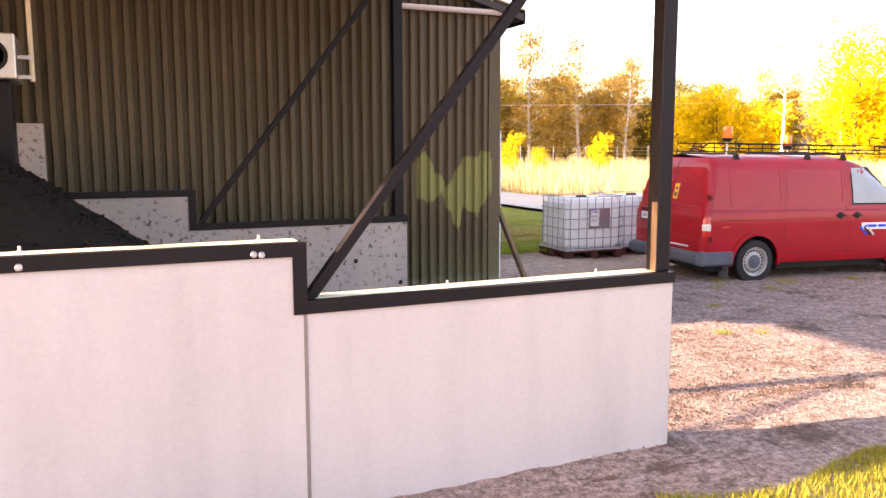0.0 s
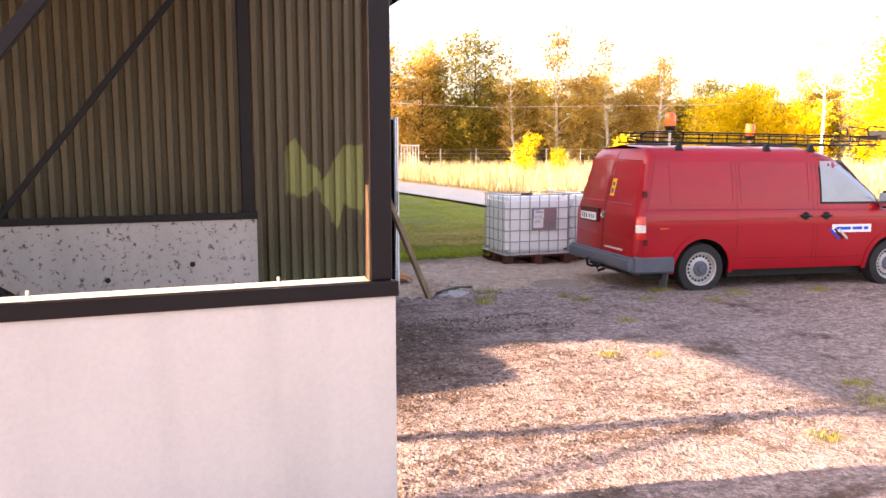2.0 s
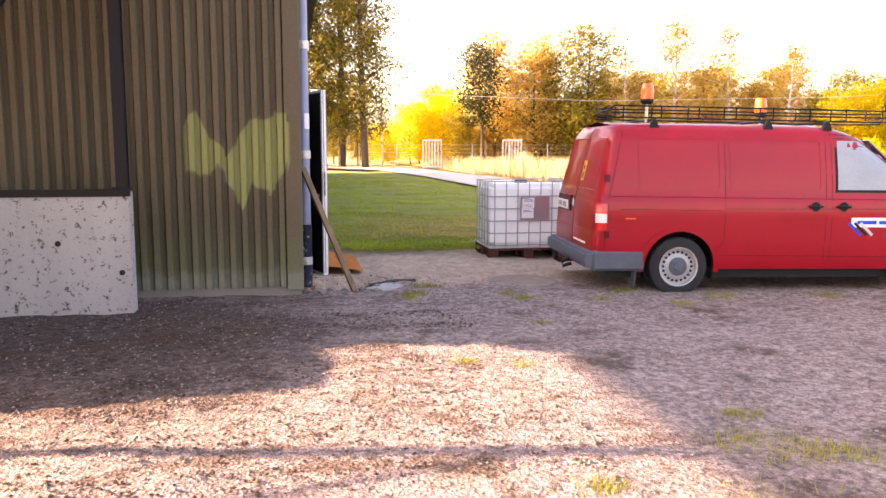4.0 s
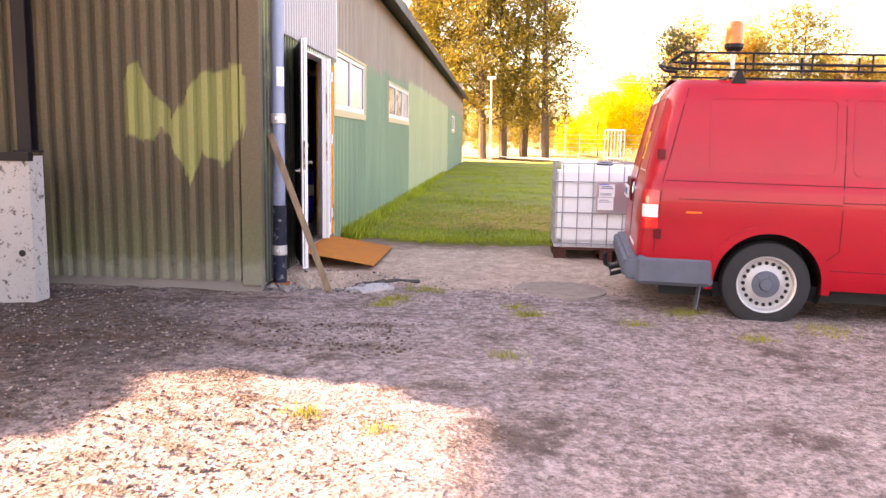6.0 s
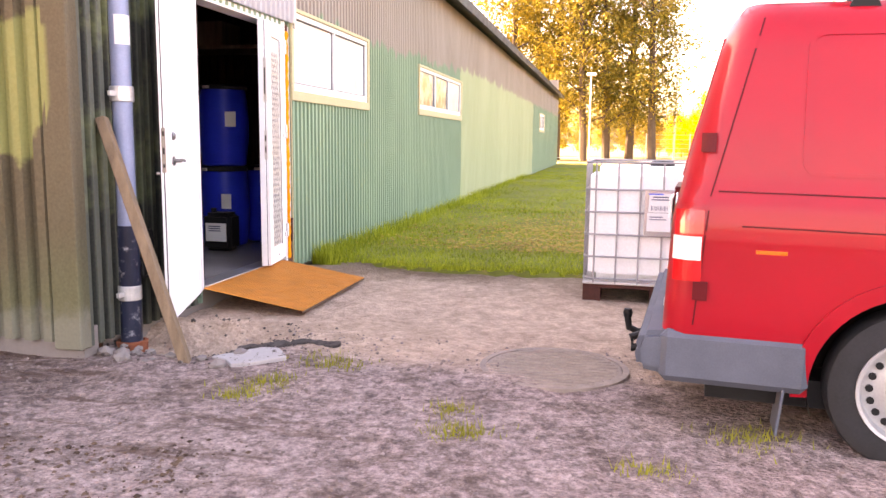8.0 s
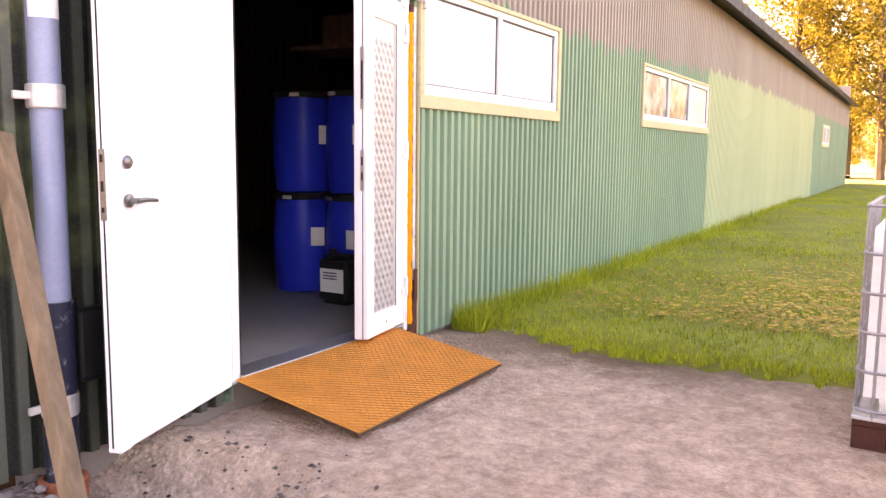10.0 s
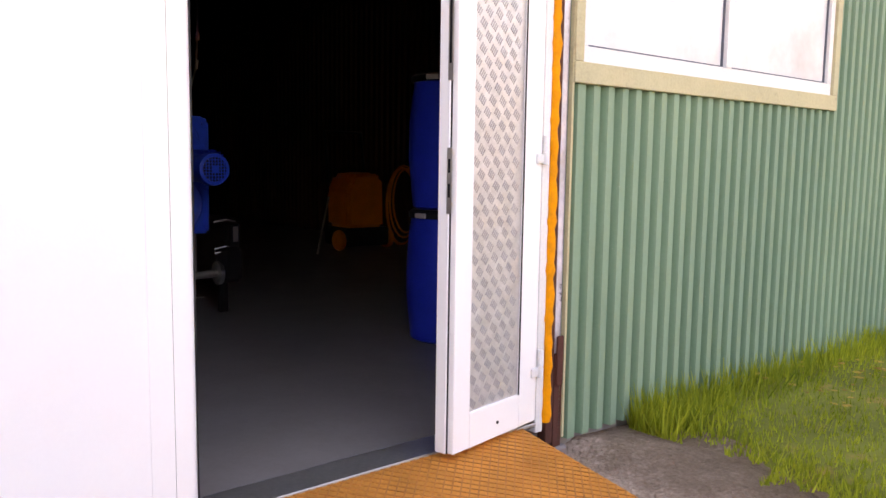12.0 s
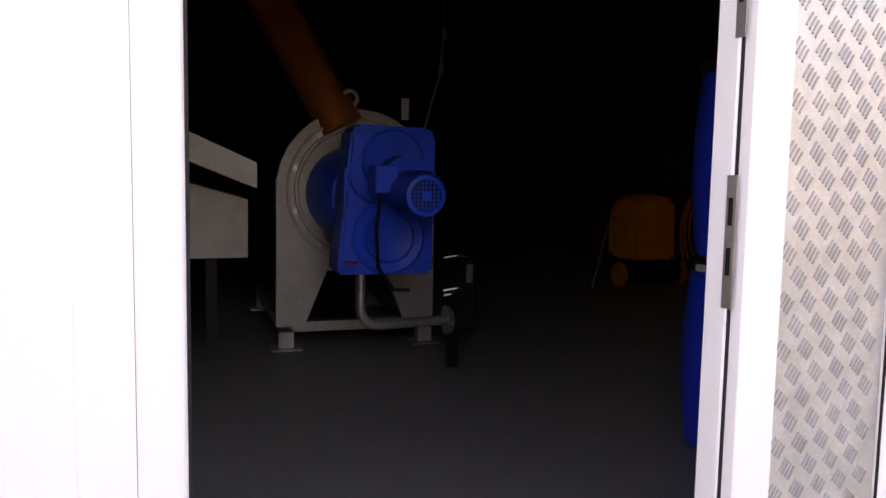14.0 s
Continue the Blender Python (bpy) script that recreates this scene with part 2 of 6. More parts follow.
def side_paint():
    """Sage-green lower coat with a ragged top edge under old grey-brown, and a paler stretch further on."""
    m, nt, b = base("sage_green_sheet", 0.6)
    x, y, z = axes(nt)
    big = noise_node(nt, 0.8, 5, 0.6, (1, 1, 0.4))
    brown = ramp_node(nt, big, [(0.3, (0.22, 0.175, 0.155)), (0.7, (0.31, 0.255, 0.225))])
    green = ramp_node(nt, big, [(0.3, (0.105, 0.205, 0.13)), (0.7, (0.17, 0.285, 0.18))])
    pale = ramp_node(nt, big, [(0.3, (0.3, 0.36, 0.2)), (0.7, (0.38, 0.44, 0.26))])
    wy = math_node(nt, 'ADD', y, math_node(nt, 'MULTIPLY', noise_node(nt, 1.0, 3), 1.2))
    mid = math_node(nt, 'MULTIPLY', math_node(nt, 'GREATER_THAN', wy, 22.0), math_node(nt, 'LESS_THAN', wy, 37.0))
    low = mix(nt, mid, green, pale)
    strokes = math_node(nt, 'MULTIPLY', noise_node(nt, 5.0, 2, 0.5, (1, 1, 0.05)), 0.5)
    top = math_node(nt, 'ADD', math_node(nt, 'MULTIPLY_ADD', smooth(nt, y, 15.0, 24.0), 0.25, 2.12), strokes)
    up = smooth(nt, math_node(nt, 'SUBTRACT', z, top), -0.04, 0.04)
    c = mix(nt, up, low, brown)
    # near-black stretch with greenish patches beside the door corner
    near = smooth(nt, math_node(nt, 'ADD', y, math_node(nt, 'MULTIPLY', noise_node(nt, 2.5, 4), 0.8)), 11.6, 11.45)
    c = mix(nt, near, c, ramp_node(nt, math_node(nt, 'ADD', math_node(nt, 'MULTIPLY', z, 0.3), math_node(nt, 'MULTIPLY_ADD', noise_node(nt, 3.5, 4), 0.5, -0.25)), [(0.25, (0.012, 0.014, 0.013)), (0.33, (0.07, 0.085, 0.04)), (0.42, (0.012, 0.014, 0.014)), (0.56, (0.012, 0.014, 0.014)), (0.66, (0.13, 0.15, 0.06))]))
    streak = smooth(nt, noise_node(nt, 4.0, 5, 0.7, (1, 1, 0.08)), 0.62, 0.75)
    foot = smooth(nt, z, 0.75, 0.0)
    c = mix(nt, math_node(nt, 'MULTIPLY', math_node(nt, 'MULTIPLY', streak, foot), 0.9), c, (0.05, 0.045, 0.035))
    # paler ridges and specks of lifted paint
    ridge = smooth(nt, x, SX + 0.018, SX + 0.034)
    c = mix(nt, math_node(nt, 'MULTIPLY', ridge, 0.12), c, (0.45, 0.5, 0.4))
    speck = smooth(nt, noise_node(nt, 14.0, 5, 0.7), 0.7, 0.74)
    c = mix(nt, math_node(nt, 'MULTIPLY', speck, 0.7), c, (0.5, 0.5, 0.44))
    fine = noise_node(nt, 70, 3)
    c = mix(nt, 0.05, c, ramp_node(nt, fine, [(0.3, (0.1, 0.1, 0.08)), (0.7, (0.4, 0.42, 0.33))]))
    nt.links.new(c, b.inputs["Base Color"])
    bump(nt, b, fine, 0.1, 0.003)
    return m


SX, FY = 5.04, 9.72   # planes of the barn's long side wall and its end wall
M["front"] = front_paint()
M["side"] = side_paint()


def ground_mat():
    """Trodden pinkish gravel: pale stones, damp brown earth and dark crumbs."""
    m, nt, b = base("gravel_ground", 0.95)
    x, y, z = axes(nt)
    big = noise_node(nt, 0.55, 5, 0.6)
    mid = noise_node(nt, 5.0, 6, 0.7)
    fine = noise_node(nt, 55, 4, 0.75)
    vor = nt.nodes.new("ShaderNodeTexVoronoi")
    vor.inputs["Scale"].default_value = 42
    g = nt.nodes.new("ShaderNodeNewGeometry")
    nt.links.new(g.outputs["Position"], vor.inputs["Vector"])
    c = ramp_node(nt, big, [(0.35, (0.27, 0.175, 0.155)), (0.65, (0.44, 0.325, 0.3))])
    c = mix(nt, 0.5, c, ramp_node(nt, mid, [(0.3, (0.06, 0.033, 0.025)), (0.6, (0.42, 0.325, 0.31))]))
    c = mix(nt, 0.35, c, ramp_node(nt, vor.outputs["Color"], [(0.1, (0.08, 0.055, 0.05)), (0.9, (0.48, 0.41, 0.38))]))
    c = mix(nt, 0.3, c, ramp_node(nt, fine, [(0.3, (0.08, 0.06, 0.05)), (0.7, (0.55, 0.47, 0.43))]))
    grit = noise_node(nt, 16.0, 5, 0.8)
    c = mix(nt, 0.75, c, ramp_node(nt, grit, [(0.38, (0.3, 0.25, 0.24)), (0.5, (0.95, 0.88, 0.87)), (0.62, (1.6, 1.48, 1.46))]), 'MULTIPLY')
    mud = smooth(nt, noise_node(nt, 1.6, 6, 0.7), 0.52, 0.66)
    c = mix(nt, math_node(nt, 'MULTIPLY', mud, 0.75), c, (0.075, 0.046, 0.03))
    # black soil trodden out of the shed, thinning over the yard, and dark wheel ruts
    away = nt.nodes.new("ShaderNodeVectorMath")
    away.operation = 'DISTANCE'
    nt.links.new(g.outputs["Position"], away.inputs[0])
    away.inputs[1].default_value = (3.4, 8.0, 0)
    reach = math_node(nt, 'ADD', away.outputs["Value"], math_node(nt, 'MULTIPLY_ADD', noise_node(nt, 1.1, 6, 0.7), 4.0, -2.0))
    c = mix(nt, math_node(nt, 'MULTIPLY', smooth(nt, reach, 2.9, 1.2), 0.85), c, mix(nt, 0.5, (0.035, 0.022, 0.016), ramp_node(nt, grit, [(0.4, (0.02, 0.013, 0.01)), (0.62, (0.2, 0.14, 0.12))])))
    rut = noise_node(nt, 2.6, 5, 0.7, (0.28, 1.0, 1.0))
    c = mix(nt, math_node(nt, 'MULTIPLY', math_node(nt, 'MULTIPLY', smooth(nt, rut, 0.55, 0.62), smooth(nt, x, 8.5, 6.0)), 0.7), c, (0.1, 0.055, 0.035))
    # smoother grey-brown hard standing before the door
    pad = math_node(nt, 'MULTIPLY', smooth(nt, math_node(nt, 'ADD', y, big), 10.4, 10.9), math_node(nt, 'MULTIPLY', smooth(nt, y, 14.2, 13.2), smooth(nt, x, 11.5, 9.5)))
    asphalt = ramp_node(nt, mid, [(0.3, (0.46, 0.3, 0.2)), (0.65, (0.8, 0.57, 0.42))])
    asphalt = mix(nt, 0.6, asphalt, ramp_node(nt, grit, [(0.36, (0.5, 0.42, 0.36)), (0.6, (1.25, 1.2, 1.17))]), 'MULTIPLY')
    asphalt = mix(nt, 0.35, asphalt, ramp_node(nt, fine, [(0.3, (0.1, 0.08, 0.07)), (0.7, (0.5, 0.45, 0.4))]))
    c = mix(nt, math_node(nt, 'MULTIPLY', pad, 0.85), c, asphalt)
    # bare dark earth where the lawn frays
    earth = math_node(nt, 'MULTIPLY', smooth(nt, math_node(nt, 'ADD', y, math_node(nt, 'MULTIPLY_ADD', noise_node(nt, 3.0, 6, 0.75), 2.0, -1.0)), 12.5, 13.2), smooth(nt, x, 8.2, 7.0))
    c = mix(nt, math_node(nt, 'MULTIPLY', earth, 0.75), c, mix(nt, fine, (0.07, 0.042, 0.026), (0.3, 0.2, 0.13)))
    far = smooth(nt, y, 22, 30)
    c = mix(nt, far, c, (0.3, 0.26, 0.12))
    nt.links.new(c, b.inputs["Base Color"])
    h = math_node(nt, 'ADD', math_node(nt, 'ADD', math_node(nt, 'MULTIPLY', mid, 0.8), math_node(nt, 'MULTIPLY', grit, 0.6)), math_node(nt, 'ADD', math_node(nt, 'MULTIPLY', fine, 0.35), math_node(nt, 'MULTIPLY', vor.outputs["Distance"], 0.5)))
    bump(nt, b, h, 0.9, 0.04)
    return m


M["ground"] = ground_mat()
M["lawn"] = worn("lawn_soil", (0.16, 0.17, 0.03), 0.9, 0, 0.4, 1.5, 30, 0.5, dirt=(0.32, 0.22, 0.06))
M["road"] = worn("pale_gravel_road", (0.45, 0.42, 0.38), 0.9, 0, 0.15, 1, 30, 0.3)
M["field"] = worn("dry_field", (0.42, 0.33, 0.12), 0.95, 0, 0.3, 0.3, 8, 0.5)


# ---- helpers of shape ----
def mesh_of(bm, name, material, smooth_on=False):
    me = bpy.data.meshes.new(name)
    bm.to_mesh(me)
    bm.free()
    if material:
        me.materials.append(M[material] if isinstance(material, str) else material)
    if smooth_on:
        me.shade_smooth()
        me.set_sharp_from_angle(angle=radians(40))
    return me


def part(name, bm, material, parent, label="", smooth_on=False):
    ob = new(name, mesh_of(bm, name, material, smooth_on))
    ob.parent = parent
    if label:
        ob["label"] = label
    return ob


def thing(name, label, category, group="", kind="", at=None):
    ob = new(name)
    if at is not None:
        ob.matrix_basis = at
    return tagged(ob, label, category, group, kind)


def solid(name, bm, material, label, category, group="", kind="", smooth_on=False):
    return tagged(new(name, mesh_of(bm, name, material, smooth_on)), label, category, group, kind)


def box(bm, lo, hi, bevel=0.0, m=None):
    made = bmesh.ops.create_cube(bm, size=1.0)["verts"]
    for v in made:
        v.co = Vector([lo[i] + (v.co[i] + 0.5) * (hi[i] - lo[i]) for i in range(3)])
    if bevel:
        edges = {e for v in made for e in v.link_edges}
        r = bmesh.ops.bevel(bm, geom=list(edges), offset=bevel, segments=1, affect='EDGES', profile=0.7)
        made = list({v for f in r["faces"] for v in f.verts} | {v for v in made if v.is_valid})
    if m is not None:
        bmesh.ops.transform(bm, matrix=m, verts=made)
    return bm


def boxed(lo, hi, bevel=0.0, m=None):
    return box(bmesh.new(), lo, hi, bevel, m)


def tube(bm, pts, r, n=8, caps=True):
    """A round bar along a line of points; r is one radius or one for each point."""
    pts = [Vector(p) for p in pts]
    rs = r if isinstance(r, (list, tuple)) else [r] * len(pts)
    rings = []
    up = None
    for i, p in enumerate(pts):
        d = (pts[min(i + 1, len(pts) - 1)] - pts[max(i - 1, 0)]).normalized()
        if up is None:
            up = d.orthogonal().normalized()
        a = (up - d * up.dot(d)).normalized()
        up = a
        b = d.cross(a)
        rings.append([bm.verts.new(p + (a * math.cos(k * math.tau / n) + b * math.sin(k * math.tau / n)) * rs[i]) for k in range(n)])
    for r0, r1 in zip(rings, rings[1:]):
        for k in range(n):
            bm.faces.new((r0[k], r0[(k + 1) % n], r1[(k + 1) % n], r1[k]))
    if caps:
        bm.faces.new(rings[0][::-1])
        bm.faces.new(rings[-1])
    return bm


def lathe(bm, profile, n=24, m=None, close=True):
    """Turns (radius, height) points about z."""
    rings = []
    for r, z in profile:
        rings.append([bm.verts.new((r * math.cos(k * math.tau / n), r * math.sin(k * math.tau / n), z)) for k in range(n)])
    for r0, r1 in zip(rings, rings[1:]):
        for k in range(n):
            bm.faces.new((r0[k], r0[(k + 1) % n], r1[(k + 1) % n], r1[k]))
    if close:
        bm.faces.new(rings[0][::-1])
        bm.faces.new(rings[-1])
    if m is not None:
        bmesh.ops.transform(bm, matrix=m, verts=[v for ring in rings for v in ring])
    return bm


def extrude_poly(bm, pts, y0, y1, m=None):
    """A prism: the (x, z) outline drawn from y0 to y1."""
    a = [bm.verts.new((x, y0, z)) for x, z in pts]
    b = [bm.verts.new((x, y1, z)) for x, z in pts]
    bm.faces.new(a)
    bm.faces.new(b[::-1])
    for i in range(len(pts)):
        j = (i + 1) % len(pts)
        bm.faces.new((a[j], a[i], b[i], b[j]))
    bmesh.ops.recalc_face_normals(bm, faces=bm.faces[:])
    if m is not None:
        bmesh.ops.transform(bm, matrix=m, verts=a + b)
    return bm


def corrugated(u0, u1, z0, z1, pitch, depth, place, holes=(), foot=None):
    """A ribbed sheet from u0 to u1; place(u, out, z) sets a vertex; holes: (u0, u1, z0, z1)."""
    bm = bmesh.new()
    cuts = sorted({z0, z1} | {h[i] for h in holes for i in (2, 3) if z0 < h[i] < z1})
    us = []
    k = 0
    while u0 + k * pitch < u1:
        for f, o in ((0.0, 0.0), (0.32, 0.0), (0.46, 1.0), (0.86, 1.0)):
            us.append((u0 + (k + f) * pitch, o * depth))
        k += 1
    us = [(u, o) for u, o in us if u < u1] + [(u1, 0.0)]
    for h in holes:
        for e in (h[0], h[1]):
            i = min(range(len(us)), key=lambda q: abs(us[q][0] - e))
            us[i] = (e, us[i][1])
    cols = [[bm.verts.new(place(u, o, z)) for z in cuts] for u, o in us]
    for (ua, _), (ub, _), ca, cb in zip(us, us[1:], cols, cols[1:]):
        mu = (ua + ub) / 2
        for j in range(len(cuts) - 1):
            mz = (cuts[j] + cuts[j + 1]) / 2
            if any(h[0] < mu < h[1] and h[2] < mz < h[3] for h in holes):
                continue
            bm.faces.new((ca[j], cb[j], cb[j + 1], ca[j + 1]))
    return bm


# ---- the large structure ----
GZ = -0.06          # level of the yard
FLOOR = 0.08        # floor inside the barn
FAR = 51.0
EAVE = 3.62


def ground_z(x, y):
    z = GZ - 0.012 * max(0.0, min(6.0, x - 6.0))
    z += 0.035 * noise.noise((x * 0.5, y * 0.5, 0)) + 0.02 * noise.noise((x * 1.7, y * 1.7, 3))
    q = math.hypot((x - 5.5) / 0.55, (y - 10.3) / 0.4) + 0.25 * noise.noise((x * 4, y * 4, 6))
    if q < 1:
        z -= 0.2 * (1 - q ** 4)
    if 4.9 < x < 6.1 and 10.8 < y < 12.9:
        z = min(z, GZ - 0.03)
    if y < 2.6:
        z += 0.75 * min(1.0, (2.6 - y) / 3.0) * max(0.0, min(1.0, (6.5 - x) / 4.0))
    return z


def build_ground():
    bm = bmesh.new()
    xs = [-400, -150, -60, -30, -15, -6] + [-2 + 0.14 * i for i in range(130)] + [18, 24, 34, 60, 120, 250, 600]
    ys = [-400, -100, -30, -12, -5] + [-2 + 0.14 * i for i in range(120)] + [16, 22, 30, 40, 60, 90, 150, 300, 800]
    vs = [[bm.verts.new((x, y, (ground_z(x, y) + (0.018 * noise.noise((x * 6, y * 6, 1)) + 0.014 * noise.noise((x * 15, y * 15, 1)) if abs(x - 7) < 9 and abs(y - 6) < 9 else 0)) if abs(x) < 60 and -30 < y < 60 else GZ - 0.1)) for y in ys] for x in xs]
    for i in range(len(xs) - 1):
        for j in range(len(ys) - 1):
            bm.faces.new((vs[i][j], vs[i + 1][j], vs[i + 1][j + 1], vs[i][j + 1]))
    solid("ground", bm, "ground", "trodden pinkish gravel yard with muddy patches and tyre marks", "ground", kind="structure", smooth_on=True)


build_ground()

lawn_bm = bmesh.new()


def lawn_z(x, y):
    return GZ + 0.05 + 0.05 * noise.noise((x * 0.6, y * 0.6, 5)) + 0.02 * noise.noise((x * 3, y * 3, 5))


def lawn_edge(x):
    return 13.22 + 0.5 * max(0.0, 5.9 - x) + 0.16 * noise.noise((x * 1.3, 0, 9)) + 0.1 * noise.noise((x * 5, 0, 9))


rows_ = []
for i in range(44):
    x = 5.12 + i * 0.165
    ys_ = [lawn_edge(x) + d for d in (0, 0.15, 0.35, 0.6, 0.9, 1.3, 1.8, 2.4, 3.2, 4.2, 5.5, 7, 9, 12, 16, 22, 30, 40)]
    rows_.append([lawn_bm.verts.new((x, y, lawn_z(x, y) if j else GZ - 0.05)) for j, y in enumerate(ys_)])
for a_, b_ in zip(rows_, rows_[1:]):
    for j in range(len(a_) - 1):
        lawn_bm.faces.new((a_[j], b_[j], b_[j + 1], a_[j + 1]))
solid("lawn_ground", lawn_bm, "lawn", "mown green lawn strip along the barn with fallen leaves", "lawn", kind="structure", smooth_on=True)

# road and field
bm = bmesh.new()
pts_ = [(12.6, 20), (12.4, 30), (12.2, 42), (11.0, 56), (6.0, 66), (-10, 72)]
prev = None
for (x, y), (nx, ny) in zip(pts_, pts_[1:] + [(-30, 74)]):
    d = Vector((nx - x, ny - y, 0)).normalized().cross(Vector((0, 0, 1)))
    cur = [bm.verts.new((x - d.x * 0.2, y - d.y * 0.2, 0.06)), bm.verts.new((x + d.x * 3.2, y + d.y * 3.2, 0.06))]
    if prev:
        bm.faces.new((prev[0], prev[1], cur[1], cur[0]))
    prev = cur
solid("road", bm, "road", "pale sunlit gravel track beside the lawn", "road", kind="structure")
bm = bmesh.new()
f_ = [[bm.verts.new((x, y, -0.02 + 0.25 * noise.noise((x * 0.15, y * 0.15, 2)) * (1 if 17 < x < 115 else 0))) for y in range(16, 120, 4)] for x in range(16, 120, 4)]
for a_, b_ in zip(f_, f_[1:]):
    for j in range(len(a_) - 1):
        bm.faces.new((a_[j], b_[j], b_[j + 1], a_[j + 1]))
solid("field_ground", bm, "field", "open field of tall dry straw-coloured grass", "field", kind="structure", smooth_on=True)

# barn: end wall, side wall, roof, floor, inner closure
WIN = [(12.86, 15.2, 1.64, 2.36), (17.9, 21.4, 1.68, 2.32), (39.2, 41.6, 1.7, 2.35)]
DOOR = (11.08, 12.8, -0.2, 2.2)
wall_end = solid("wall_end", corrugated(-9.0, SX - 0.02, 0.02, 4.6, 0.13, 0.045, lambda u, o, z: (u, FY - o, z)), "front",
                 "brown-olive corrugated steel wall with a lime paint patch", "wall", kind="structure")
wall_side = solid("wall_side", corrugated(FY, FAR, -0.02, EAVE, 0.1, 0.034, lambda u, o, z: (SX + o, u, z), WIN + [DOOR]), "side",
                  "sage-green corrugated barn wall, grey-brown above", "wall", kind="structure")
tin = boxed((SX - 0.13, FY - 0.05, -0.02), (SX + 0.045, FY + 0.05, 3.7), 0.006)
part("corner_flashing", tin, "front", wall_end)
bm = boxed((-9, FY + 0.01, -0.3), (SX + 0.02, FY + 0.14, 0.09))
part("footing", bm, "conc_foot", wall_end, "crumbling grey concrete footing")
# inner wall layer
bm = bmesh.new()
segs = [(FY + 0.15, DOOR[0]), (DOOR[1], WIN[0][0]), (WIN[0][1], WIN[1][0]), (WIN[1][1], WIN[2][0]), (WIN[2][1], FAR)]
for a_, b_ in segs:
    box(bm, (SX - 0.16, a_, -0.1), (SX - 0.03, b_, EAVE))
for w in WIN:
    box(bm, (SX - 0.16, w[0], -0.1), (SX - 0.03, w[1], w[2]))
    box(bm, (SX - 0.16, w[0], w[3]), (SX - 0.03, w[1], EAVE))
box(bm, (SX - 0.16, DOOR[0], 2.2), (SX - 0.03, DOOR[1], EAVE))
solid("wall_side_inner", bm, "dark_inside", "inner lining of the barn wall, darkened for interior shade", "wall", kind="structure")
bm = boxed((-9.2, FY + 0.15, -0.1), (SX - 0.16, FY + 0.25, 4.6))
solid("wall_end_inner", bm, "dark_inside", "inner lining of the end wall, darkened for interior shade", "wall", kind="structure")
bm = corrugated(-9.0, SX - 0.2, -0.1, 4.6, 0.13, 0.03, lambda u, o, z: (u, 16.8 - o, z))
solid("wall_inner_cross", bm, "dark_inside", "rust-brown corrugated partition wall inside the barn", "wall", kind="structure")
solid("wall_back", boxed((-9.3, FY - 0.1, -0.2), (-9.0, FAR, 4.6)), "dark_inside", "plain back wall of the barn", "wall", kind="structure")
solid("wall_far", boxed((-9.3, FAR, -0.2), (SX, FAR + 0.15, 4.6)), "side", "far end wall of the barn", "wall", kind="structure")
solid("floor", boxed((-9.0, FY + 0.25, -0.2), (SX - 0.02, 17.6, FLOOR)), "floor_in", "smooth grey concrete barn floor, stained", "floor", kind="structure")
solid("ceiling", boxed((-9.0, FY + 0.25, 3.55), (SX - 0.16, 17.6, 3.6)), "dark_inside", "sheet ceiling inside the barn, darkened for interior shade", "ceiling", kind="structure")
bm = bmesh.new()
extrude_poly(bm, [(SX + 0.3, EAVE - 0.02), (SX + 0.3, EAVE + 0.07), (-2.0, EAVE + 2.2), (-9.6, EAVE + 0.1), (-9.6, EAVE), (-2.0, EAVE + 2.1)], FY - 0.2, FAR + 0.3)
barn_roof = solid("barn_roof", bm, "roof", "dark low-pitched sheet roof of the barn", "roof", kind="structure")
bm = boxed((SX + 0.301, FY - 0.2, EAVE - 0.06), (SX + 0.33, FAR + 0.3, EAVE + 0.12))
part("fascia", bm, "black_steel", barn_roof)
bm = bmesh.new()
extrude_poly(bm, [(SX + 0.302, EAVE + 0.14), (SX - 0.1, EAVE + 0.25), (SX - 0.1, EAVE + 0.23), (SX + 0.302, EAVE + 0.12)], FY - 0.2, FAR + 0.3)
part("roof_edge", bm, "cream", barn_roof)
# gable above the end wall
bm = bmesh.new()
extrude_poly(bm, [(SX, EAVE - 0.1), (-2.0, EAVE + 2.1), (-9.3, EAVE)], FY + 0.03, FY + 0.1)
solid("wall_gable", bm, "front", "brown sheet gable of the barn", "wall", kind="structure")

# open shed: low concrete walls, steel frame, roof
NY, WX = 4.19, 3.49


def stepped_wall(name, y0, y1, lo, hi, step, x_end, material, label):
    bm = extrude_poly(bmesh.new(), [(-9.0, -0.5), (x_end, -0.5), (x_end, lo), (step, lo), (step, hi), (-9.0, hi)], y0, y1)
    return solid(name, bm, material, label, "concrete wall", kind="structure")


near = stepped_wall("wall_near", NY, NY + 0.18, 1.115, 1.43, 0.965, WX, "conc_white", "low pale precast concrete wall with black steel capping")
bm = box(bmesh.new(), (1.03, NY - 0.012, 1.07), (WX + 0.012, NY + 0.05, 1.14))
box(bm, (0.955, NY - 0.012, 1.07), (1.03, NY + 0.05, 1.46))
box(bm, (-9, NY - 0.012, 1.385), (0.955, NY + 0.05, 1.46))
part("capping", bm, "black_steel", near, "black steel angle capping")
bm = box(bmesh.new(), (1.03, NY + 0.05, 1.1155), (WX, NY + 0.185, 1.142))
box(bm, (-9, NY + 0.05, 1.4305), (1.0, NY + 0.185, 1.462))
part("coping", bm, "cream", near, "cream timber coping board")
part("joint", boxed((1.008, NY - 0.003, -0.3), (1.028, NY + 0.02, 1.07)), "conc_foot", near, "grey sealed joint between panels")
